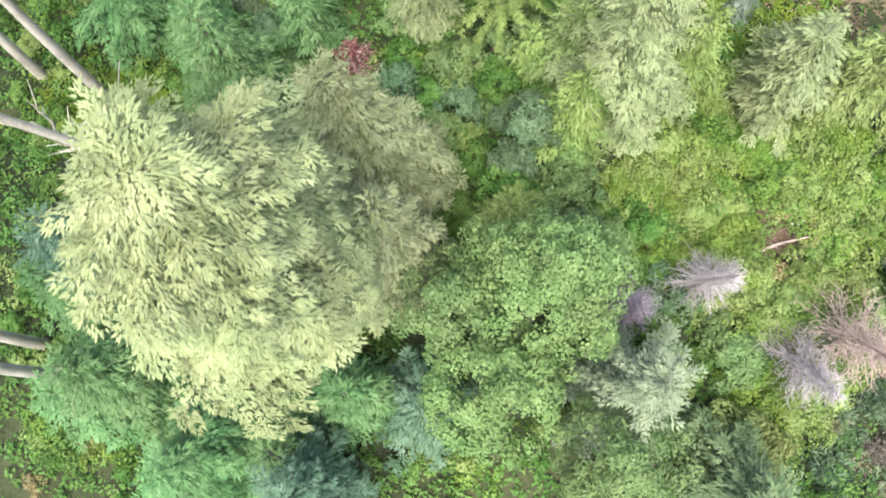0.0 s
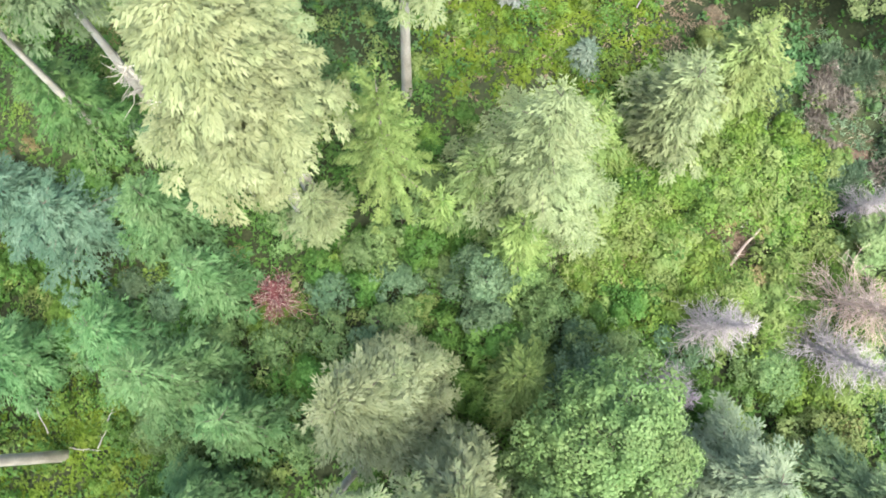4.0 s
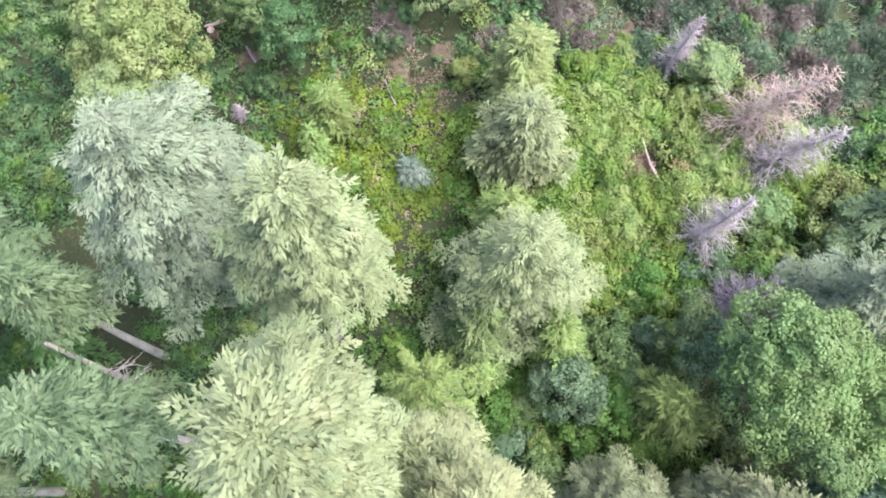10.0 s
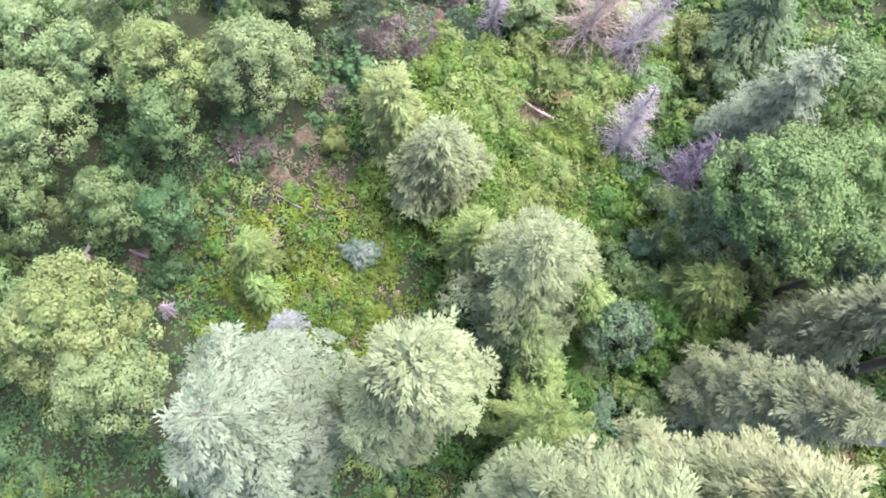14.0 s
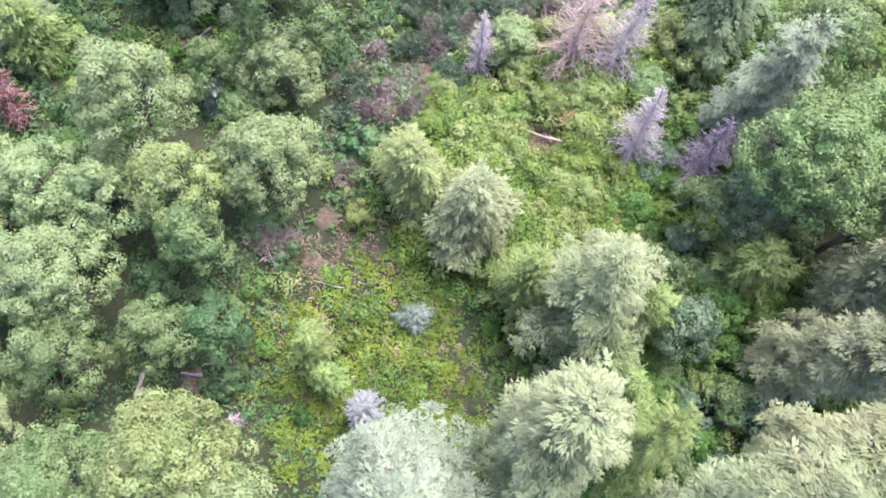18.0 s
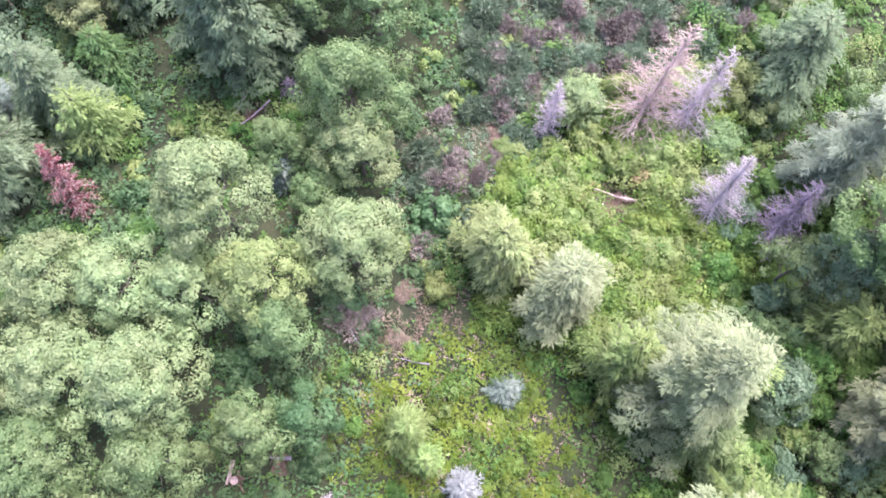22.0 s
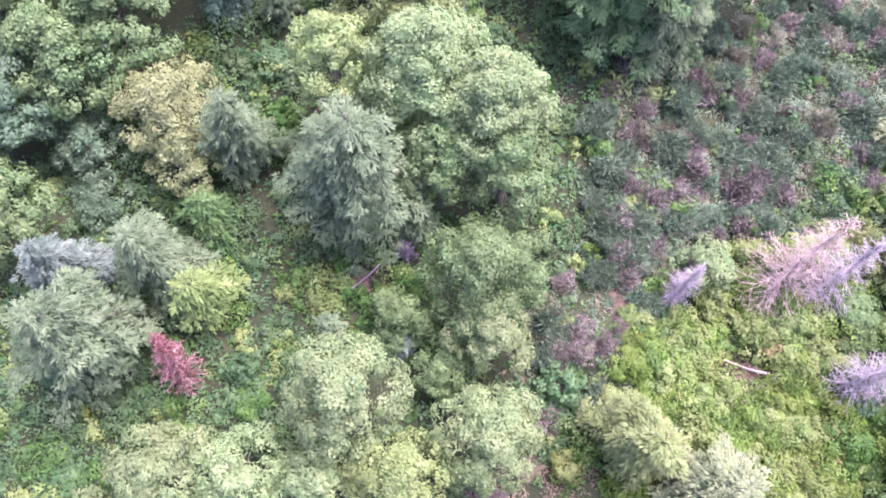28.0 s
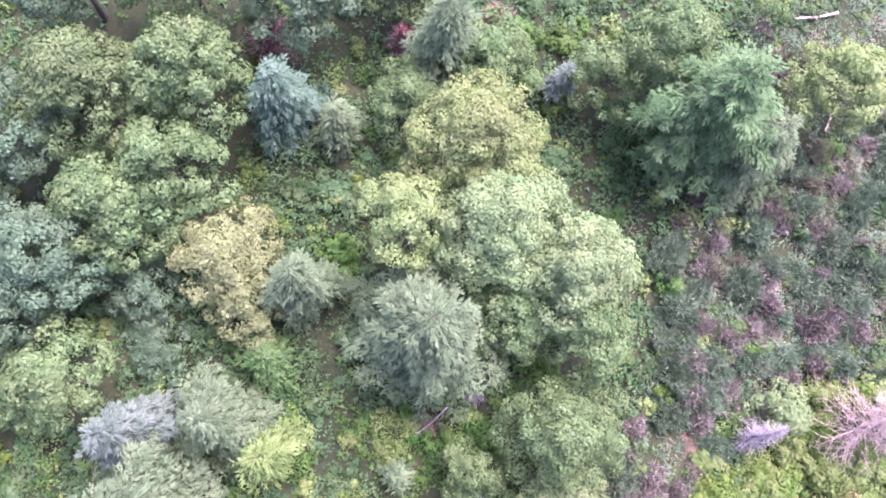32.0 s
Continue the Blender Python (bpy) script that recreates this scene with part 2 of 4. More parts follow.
def leaves(c, d, nrm, length, width, droop=0.0):
    """Leaf blades and needle sprays along d in the plane across nrm, broad at the stalk and bent down at the tip. Returns (n, 3, 3)."""
    s = unit(np.cross(d, nrm))
    length, width = np.broadcast_to(length, len(c))[:, None], np.broadcast_to(width, len(c))[:, None]
    tip = c + d * length * 0.6
    tip[:, 2] -= droop * length[:, 0]
    return np.stack([c - d * length * 0.4 + s * width * 0.5, c - d * length * 0.4 - s * width * 0.5, tip], 1)


def blades(name, q, mat):
    return mesh_of(name, q.reshape(-1, 3), np.arange(len(q) * 3).reshape(-1, 3), mat)


def tubes(name, paths, mat, sides=5):
    """Tapered round limbs: each path is (points (k, 3), radii (k,))."""
    V, F, n0 = [], [], 0
    ang = np.arange(sides) * 2 * np.pi / sides
    for p, r in paths:
        p, r = np.asarray(p, float), np.asarray(r, float)
        t = unit(np.gradient(p, axis=0))
        ref = np.where(np.abs(t[:, 2:3]) > 0.9, np.array([[1.0, 0, 0]]), np.array([[0, 0, 1.0]]))
        a = unit(np.cross(t, ref))
        b = np.cross(t, a)
        ring = p[:, None] + r[:, None, None] * (np.cos(ang)[None, :, None] * a[:, None] + np.sin(ang)[None, :, None] * b[:, None])
        V.append(ring.reshape(-1, 3))
        i = np.arange(len(p) - 1)[:, None] * sides
        j, k = np.arange(sides)[None], (np.arange(sides)[None] + 1) % sides
        F.append((n0 + np.stack([i + j, i + k, i + sides + k, i + sides + j], -1)).reshape(-1, 4))
        n0 += len(p) * sides
    return mesh_of(name, np.concatenate(V), np.concatenate(F), mat, True)


def bough(name, p, r, twigs, mat):
    """One dead branch in one skin: a three-sided stem whose twigs grow out of its rings. twigs: (ring, mid, end, radius)."""
    ang = np.arange(3) * 2 * np.pi / 3

    def ring(c, t, q):
        s = unit(np.cross(t, np.array([0.13, 0.21, 0.97])))
        return c + q * (np.cos(ang)[:, None] * s + np.sin(ang)[:, None] * np.cross(t, s))
    t = unit(np.gradient(p, axis=0))
    V = [ring(p[i], t[i], r[i]) for i in range(len(p))]
    F = [(3 * i + j, 3 * i + (j + 1) % 3, 3 * i + 3 + (j + 1) % 3, 3 * i + 3 + j) for i in range(len(p) - 1) for j in range(3)]
    for k, mid, end, q in twigs:
        d, n0 = unit(end - p[k]), 3 * len(V)
        V += [ring(mid, d, q), ring(end, d, 0.5 * q)]
        F += [(3 * k + j, 3 * k + (j + 1) % 3, n0 + (j + 1) % 3, n0 + j) for j in range(3)] + [(n0 + j, n0 + (j + 1) % 3, n0 + 3 + (j + 1) % 3, n0 + 3 + j) for j in range(3)]
    return mesh_of(name, np.concatenate(V), np.array(F), mat, True)


def part(name, me, parent, label=""):
    ob = new(name, me)
    ob.parent = parent
    if label:
        tagged(ob, label)
    return ob


def thing(name, at, label, category, group="", kind=""):
    ob = new(name)
    ob.empty_display_size = 0.3
    ob.matrix_basis = Matrix.Translation(at)
    return tagged(ob, label, category, group, kind)


def stem(h, r, lean=(0, 0), bend=0.02, k=9):
    s = np.linspace(0, 1, k)
    x = lean[0] * s + bend * h * np.sin(s * 3 + R.rand() * 6) * s
    y = lean[1] * s + bend * h * np.cos(s * 2.6 + R.rand() * 6) * s
    return np.stack([x, y, h * s], 1), r * (1 - 0.85 * s) + 0.01


CROWNS = []


def conifer(name, x, y, top, r, mat, label, depth=None, droop=0.4, dense=1.0, full=0.75, bark="bark", lean=(0, 0), spray=0.15, category="tree", group="forest trees", rise=0.35, gap=1.0, slim=1.0):
    """A conifer: trunk, and a crown of boughs in uneven whorls, each a fan of needle cushions. slim: how broad the fans are."""
    g0 = float(height(x, y))
    h = top - g0
    depth = min(depth or h * 0.92, h * 0.95)
    if h > 4 and depth > 0.8 * h:
        CROWNS.append((x + lean[0] / 2, y + lean[1] / 2, 0.6 * r))
    ob = thing(name, (x, y, g0 - 0.1), label, category, group)
    tp, tr = stem(h * 0.985, 0.03 + h * 0.0105, lean, 0.012)
    tr[-1], tr[-2] = 0.008, 0.6 * tr[-2]
    nw = max(6, int(depth / (gap * (0.4 + 0.1 * r))))
    per = max(5, int(round(6.8 * dense ** 0.5)))
    nb = nw * per
    w = np.repeat(np.arange(nw), per)
    u = np.clip(((w + 0.35 + 0.3 * R.rand(nw)[w]) / nw) + R.normal(0, 0.16 / nw, nb), 0.006, 1) ** 0.85
    z = h - depth * u
    ang = (np.tile(np.arange(per), nw) / per + R.rand(nw)[w]) * 6.2832 + R.normal(0, 0.16, nb)
    r = r * (1.1 if full > 0.7 else 0.95)
    lop = 1 + 0.18 * np.sin(ang * 2 + R.rand() * 6) + 0.12 * np.sin(ang * 3 + z * 0.9)
    L = r * np.clip(u, 0, 1) ** full * np.where(u > 0.85, 1 - 1.6 * (u - 0.85), 1) * lop * R.uniform(0.72, 1.12, nb) + 0.12
    up = rise * (1 - u) + 0.12 + R.normal(0, 0.08, nb)
    sag = droop * (0.35 + 0.8 * u) * R.uniform(0.6, 1.35, nb)
    base = np.stack([np.interp(z, tp[:, 2], tp[:, 0]), np.interp(z, tp[:, 2], tp[:, 1]), z], 1)
    hd = np.stack([np.cos(ang), np.sin(ang), np.zeros(nb)], 1)
    # cushions: one row along each bough, and rows that fan out on both sides of it
    step = (0.3 + 0.05 * r) * min(1, 0.4 + slim)
    m = np.clip(np.round(L / step).astype(int), 1, 8)
    bi = np.repeat(np.arange(nb), m)
    s = np.concatenate([(np.arange(k) + 0.8) / k for k in m]) * 0.97 + R.normal(0, 0.02, len(bi))
    sg = np.repeat(np.array([[-1.0, 0.0, 1.0]]), len(bi), 0)
    keep = np.stack([L[bi] * (1.15 - s) > 0.42, np.ones(len(bi), bool), L[bi] * (1.15 - s) > 0.42], 1).ravel()
    bi, s, sg = np.repeat(bi, 3)[keep], np.repeat(s, 3)[keep], sg.ravel()[keep]
    Lb, n = L[bi], len(bi)
    tan = hd[bi] + 0
    tan[:, 2] = up[bi] - 2 * sag[bi] * s
    tan = unit(tan)
    side = unit(np.cross(tan, np.array([0, 0, 1.0])))
    upv = np.cross(side, tan)
    off = sg * slim * (0.3 * Lb * (1.1 - s) + 0.08) * R.uniform(0.7, 1.2, n)
    p = base[bi] + hd[bi] * (Lb * s)[:, None] + side * off[:, None]
    p[:, 2] += Lb * (up[bi] * s - sag[bi] * s * s) - 0.3 * np.abs(off) * (0.4 + droop) + R.normal(0, 0.03, n)
    way = unit(tan + 0.75 * sg[:, None] * side + R.normal(0, 0.1, (n, 3)))
    flank = unit(np.cross(way, upv))
    size = step * R.uniform(0.75, 1.15, n) * np.clip(0.6 + 0.5 * Lb, 0.6, 1.05)
    k = np.maximum(5, (dense ** 0.5 * 0.62 * size ** 2 / (0.4 * spray ** 2)).astype(int))
    ti = np.repeat(np.arange(n), k)
    nt = len(ti)
    q, a = np.sqrt(R.rand(nt)), R.uniform(0, 6.2832, nt)
    cu, cv = q * np.cos(a), q * np.sin(a)
    c = p[ti] + way[ti] * (cu * size[ti] * 0.75)[:, None] + flank[ti] * (cv * size[ti] * 0.5)[:, None] + upv[ti] * ((1.0 - q * q) * 0.24 * size[ti] + R.normal(0, 0.02, nt))[:, None]
    d = way[ti] * (0.8 + 0.3 * cu)[:, None] + flank[ti] * (0.9 * cv)[:, None] + R.normal(0, 0.22, (nt, 3))
    d[:, 2] -= 0.12 + 0.3 * droop * np.clip(cu, 0, 1)
    nrm = unit(upv[ti] + way[ti] * (0.45 * cu)[:, None] + flank[ti] * (0.7 * cv)[:, None] + R.normal(0, 0.14, (nt, 3)))
    sl = spray * R.uniform(0.75, 1.35, nt)
    q = leaves(c, unit(d), nrm, sl * 1.45, sl * 0.55, 0.1)
    part("trunk", tubes("trunk", [(tp, tr)] + [(np.stack([base[i], base[i] + hd[i] * L[i] * 0.5 + [0, 0, L[i] * (0.5 * up[i] - 0.25 * sag[i])], base[i] + hd[i] * L[i] * 0.95 + [0, 0, L[i] * 0.95 * (up[i] - 0.95 * sag[i])]]), np.array([0.012 + L[i] * 0.012, 0.012 + L[i] * 0.006, 0.006])) for i in range(0, nb, 2) if L[i] > 0.6 and bark == "bark"], bark, 5), ob)
    part("crown", blades("crown", q, mat), ob)
    return ob


def broadleaf(name, x, y, top, r, mat, label, depth=None, leaf=0.108, dense=1.0, bark="bark", category="tree", group="forest trees", lean=(0, 0)):
    """A broad-leaved tree: trunk and limbs under a lumpy crown of many leaves in clusters."""
    g0 = float(height(x, y))
    h = top - g0
    depth = min(depth or 2.1 * r, h * 0.92)
    if h > 4:
        CROWNS.append((x, y, 0.8 * r))
    ob = thing(name, (x, y, g0 - 0.1), label, category, group)
    a, cz = depth / 2, h - depth / 2
    nl = int(dense * (18 + 12 * r * r * (0.5 + 0.5 * depth / (2 * r))))
    dz, da = 1 - 1.4 * R.rand(nl) ** 1.25, R.uniform(0, 6.283, nl)
    d = np.stack([np.sqrt(1 - dz * dz) * np.cos(da), np.sqrt(1 - dz * dz) * np.sin(da), dz], 1)
    off = 1 + 0.1 * np.sin(3 * np.arctan2(d[:, 1], d[:, 0]) + R.rand() * 6) + R.normal(0, 0.055, nl)
    lump = np.stack([d[:, 0] * r, d[:, 1] * r, d[:, 2] * a], 1) * (off * np.where(R.rand(nl) < 0.2, 0.6, 0.86))[:, None]
    lump[:, :2] *= (1 - 0.56 * np.clip(lump[:, 2:3] / a, 0, 1))
    lump += np.array([lean[0], lean[1], cz])
    lr = R.uniform(0.32, 0.62, nl) * (0.6 + 0.17 * r)
    k = (dense * 72 * (lr / 0.6) ** 2 * (0.2 / leaf) ** 1.5).astype(int) + 10
    li = np.repeat(np.arange(nl), k)
    n = len(li)
    e = unit(R.normal(size=(n, 3)) + 0.7 * d[li] + np.array([0, 0, 0.35]))
    c = lump[li] + e * (lr[li] * R.uniform(0.72, 1.12, n))[:, None] * np.array([1, 1, 0.7])
    nrm = unit(e + R.normal(0, 0.22, (n, 3)) + np.array([0, 0, 0.25]))
    dd = unit(np.cross(nrm, rand_dirs(n)))
    dd[:, 2] -= 0.2
    sz = leaf * R.uniform(0.7, 1.35, n)
    q = leaves(c, unit(dd), nrm, sz * 1.15, sz * 0.85, 0.12)
    tp, tr = stem(max(cz, 0.4 * h), 0.03 + 0.016 * h, lean, 0.03)
    top_i = np.argsort(-lr)[: min(9, nl)]
    part("trunk", tubes("trunk", [(tp, tr)], bark, 6), ob)
    for i in top_i:
        b = tp[R.randint(4, 9)]
        mid = (b + lump[i]) / 2 + R.normal(0, 0.12, 3)
        part("limb", tubes("limb", [(np.stack([b, mid, b + 0.8 * (lump[i] - b)]), np.array([0.05, 0.03, 0.008]) * (0.5 + 0.2 * r))], bark, 5), ob)
    part("crown", blades("crown", q, mat), ob)
    return ob


def snag(x, y, top, lean, label, low=0.5, high=0.66, reach=1.7, count=26):
    """A tall, leaning, pale dead trunk with a tuft of bare boughs part of the way up."""
    g0 = float(height(x, y))
    ob = thing("snag", (x, y, g0 - 0.1), label, "dead tree", "dead trees")
    tp, tr = stem(top - g0, 0.3, lean, 0.004, 14)
    part("trunk", tubes("trunk", [(tp, 0.42 * tr + 0.05)], "pale_bark", 8), ob)
    for i in range(count):
        k = R.uniform(low, high)
        b = np.array([np.interp(k, np.linspace(0, 1, 14), tp[:, j]) for j in range(3)])
        d = unit(R.normal(size=3) * [1, 1, 0.35])
        L = R.uniform(0.3 * reach, reach)
        s = np.linspace(0, 1, 5)[:, None]
        p = b + d * L * s + np.cumsum(R.normal(0, 0.16 * L, (5, 3)), 0) * s + np.array([0, 0, -0.25]) * L * s * s
        ends = [p[q] + (d + R.normal(0, 0.5, 3)) * 0.35 for q in (2, 3, 4)]
        part("branch", bough("branch", p, 0.06 * (1 - 0.8 * s[:, 0]), [(q, (p[q] + e) / 2, e, 0.016) for q, e in zip((2, 3, 4), ends)], "pale_bark"), ob)
    return ob


def bare_tree(name, x, y, top, r, mat, label, lean=(0, 0), needles=None, dense=1.0, foot=None):
    """A dead conifer: trunk and many bare, arching branches with side twigs; needles: a material for those that still hang."""
    g0 = float(height(x, y)) if foot is None else foot
    h = top - g0
    ob = thing(name, (x, y, g0 - 0.1), label, "dead tree", "dead trees")
    tp, tr = stem(h, 0.025 + 0.008 * h, lean, 0.015)
    part("trunk", tubes("trunk", [(tp, tr)], mat, 6), ob)
    nb = int(dense * (44 + h * 13))
    Q = []
    for i in range(nb):
        u = (i + R.rand()) / nb
        z = h * (1 - 0.92 * u ** 0.85)
        L = r * (0.14 + 0.95 * u ** 0.75) * R.uniform(0.6, 1.15) * (1 - 0.5 * max(0, u - 0.8) * 4)
        a = i * 2.39996 + R.normal(0, 0.4)
        hd = np.array([math.cos(a), math.sin(a), 0.0])
        up, sag = R.uniform(0.1, 0.5), R.uniform(0.1, 0.45)
        b = np.array([np.interp(z, tp[:, 2], tp[:, 0]), np.interp(z, tp[:, 2], tp[:, 1]), z])
        s = np.linspace(0, 1, 5)
        p = b + hd * (L * s)[:, None] + R.normal(0, 0.03 * L, (5, 3)) * s[:, None]
        p[:, 2] += L * (up * s - sag * s * s)
        twigs = []
        sd = np.array([-hd[1], hd[0], 0.0])
        for k in (1, 2, 3, 4):
            for sg in (-1, 1):
                e = p[k] + (hd * 0.7 + sg * sd * R.uniform(0.4, 0.9)) * L * 0.26 * R.uniform(0.6, 1.2) + [0, 0, R.uniform(-0.12, 0.06) * L]
                twigs.append((k, (p[k] + e) / 2 + [0, 0, 0.015], e, 0.009))
        part("branch", bough("branch", p, 0.018 * (1 - 0.7 * s) + 0.005, twigs, mat), ob)
        if needles and (needles != "rust_leaves" or u < 0.4):
            c = np.repeat(p[1:], 7, 0) + R.normal(0, 0.04 + 0.04 * L, (28, 3))
            Q.append(leaves(c, unit(hd + R.normal(0, 0.6, (28, 3))), rand_dirs(28), R.uniform(0.1, 0.2, 28), 0.06, 0.1))
    if needles:
        part("foliage", blades("foliage", np.concatenate(Q), needles), ob)
    return ob

# ---- ground ----
gx = np.concatenate([[-2500, -900, -400, -200, -120, -80], np.arange(-52, 85, 1.0), [110, 140, 200, 400, 900, 2500]])
gy = np.concatenate([[-2500, -900, -400, -200, -120, -70], np.arange(-40, 75, 1.0), [100, 140, 200, 400, 900, 2500]])
GX, GY = np.meshgrid(gx, gy, indexing="ij")
gv = np.stack([GX, GY, height(GX, GY)], -1).reshape(-1, 3)
gi = (np.arange(len(gx) - 1)[:, None] * len(gy) + np.arange(len(gy) - 1)[None]).ravel()
tagged(new("ground", mesh_of("ground", gv, np.stack([gi, gi + len(gy), gi + len(gy) + 1, gi + 1], 1), "forest_soil", True)), "dark mossy soil of a sloping forest clearing", "ground", kind="structure")

# ---- tall conifers under the start of the flight ----
conifer("cedar_tree", -4.8, 4.3, 24.6, 3.9, "cedar_sprays", "tall yellow-green cedar with drooping layered sprays", depth=11, droop=0.6, dense=2.8, full=0.45, spray=0.105)
conifer("cedar_tree", -0.1, 20.1, 24.6, 2.7, "cedar_sprays", "tall pale yellow-green cedar beside a bare trunk", bark="pale_bark", depth=9, droop=0.55, dense=2.8, full=0.42, spray=0.105, lean=(-0.5, -2.7))
conifer("cedar_tree", 0.8, 20.6, 27.4, 2.97, "pale_fir_needles", "tall pale grey-green conifer with dense hanging sprays", bark="pale_bark", depth=10, droop=0.55, dense=2.6, full=0.45, spray=0.105)
conifer("fir_tree", 9.7, 25.6, 20.9, 4.0, "silver_fir_needles", "tall pale silvery fir with layered drooping boughs", depth=11, droop=0.6, dense=1.7, full=0.6, spray=0.105)
conifer("cedar_tree", 7.4, 22.2, 22.3, 2.5, "pale_fir_needles", "slender cream-green cedar on a pale bare trunk", lean=(-0.6, -1.4), depth=9.5, droop=0.5, dense=2.0, full=0.5, spray=0.105, bark="pale_bark")
snag(4.9, 30.2, 12.1, (0.6, 0.3), "tall bare pale dead trunk with short stubs", 0.3, 0.8, 0.7, 18)
snag(-1.1, 21.2, 9.9, (-1.4, 4.1), "broken leaning grey snag with a tangled bare top", 0.78, 1.0, 0.8, 30)
snag(-3.9, 9.3, 28.2, (-7.2, -2.8), "tall leaning bare white snag with broken boughs", 0.55, 0.66, 1.0, 34)
# The last four are unseen trees, added to keep light off the dark pit.
for sx, sy, st, sr, sd, sm in ((-16.5, 18.4, 22.2, 2.4, 6, "cedar_sprays"), (-20.4, 20.3, 21.1, 2.4, 6, "grey_fir_needles"), (-15.8, 3.5, 24.3, 2.6, 6, "cedar_sprays"), (-17.6, 5.1, 23.3, 2.4, 6, "grey_fir_needles"), (-3.0, 29.7, 18.0, 2.9, 8, "grey_fir_needles"), (-5.8, 30.0, 16.3, 2.2, 6, "pale_fir_needles"), (7.0, 30.6, 16.5, 1.9, 6, "grey_fir_needles"), (2.7, 28.5, 18.6, 2.4, 8, "grey_fir_needles"), (9.4, 34.4, 16.3, 2.3, 8, "grey_fir_needles"), (5.0, 38.0, 17.0, 3.2, 10, "grey_fir_needles"), (12.5, 38.0, 16.0, 3.2, 10, "grey_fir_needles"), (1.0, 35.0, 17.0, 3.0, 10, "grey_fir_needles"), (8.5, 39.5, 16.5, 3.2, 10, "grey_fir_needles")):
    conifer("fir_tree", sx, sy, st, sr, sm, "tall pale conifer crown on a long bare trunk", depth=sd, dense=1.3, full=0.5, bark="pale_bark", group="tall bare-trunked conifers")

# ---- conifers round the clearing ----
conifer("hemlock_tree", 3.7, 18.3, 13.8, 2.75, "light_fir_needles", "young bright green conifer with star-like radiating boughs", droop=0.45, dense=1.5, full=0.6, rise=0.55, spray=0.1, gap=2.0, slim=0.25)
conifer("fir_tree", 8.1, 14.2, 14.0, 3.5, "pale_fir_needles", "pale green fir with upturned feathery boughs", droop=0.5, dense=1.4, lean=(0.2, 0), spray=0.12, gap=1.3)
conifer("fir_tree", 6.7, 15.5, 8.4, 2.3, "olive_needles", "young green fir at the foot of a taller one")
conifer("fir_tree", 6.3, 12.6, 7.8, 2.0, "light_fir_needles", "young light green fir at the foot of a taller one")
conifer("fir_tree", 11.0, 14.4, 8.6, 2.2, "light_fir_needles", "light green fir beside a pale taller fir")
conifer("fir_tree", 15.1, 13.2, 9.3, 2.6, "pale_fir_needles", "grey-green bushy fir in the clearing", dense=1.5, droop=0.35, full=0.6)
conifer("fir_tree", 18.5, 12.9, 8.1, 2.6, "yellow_green_leaves", "yellow-green bushy fir in the clearing", dense=1.5, droop=0.35, full=0.6)
conifer("fir_tree", 18.3, 22.2, 4.7, 1.45, "light_fir_needles", "small bright green fir sapling on the mossy clearing")
conifer("fir_tree", 16.8, 23.0, 3.0, 0.97, "light_fir_needles", "small light green fir sapling on the mossy clearing")
conifer("spruce_sapling", 14.5, 23.3, 3.1, 0.98, "grey_spruce_needles", "small lavender-grey spruce on the mossy clearing", dense=2.0)
conifer("spruce_sapling", 13.8, 25.0, 1.6, 0.58, "bluish_needles", "tiny grey-blue spruce on the mossy clearing", dense=2.0)
conifer("spruce_sapling", 15.1, 18.3, 1.9, 0.87, "bluish_needles", "low bluish juniper-like spruce on moss", dense=2.2, droop=0.3)
conifer("fir_tree", 4.7, 15.8, 5.3, 1.13, "light_fir_needles", "young green fir in deep undergrowth")

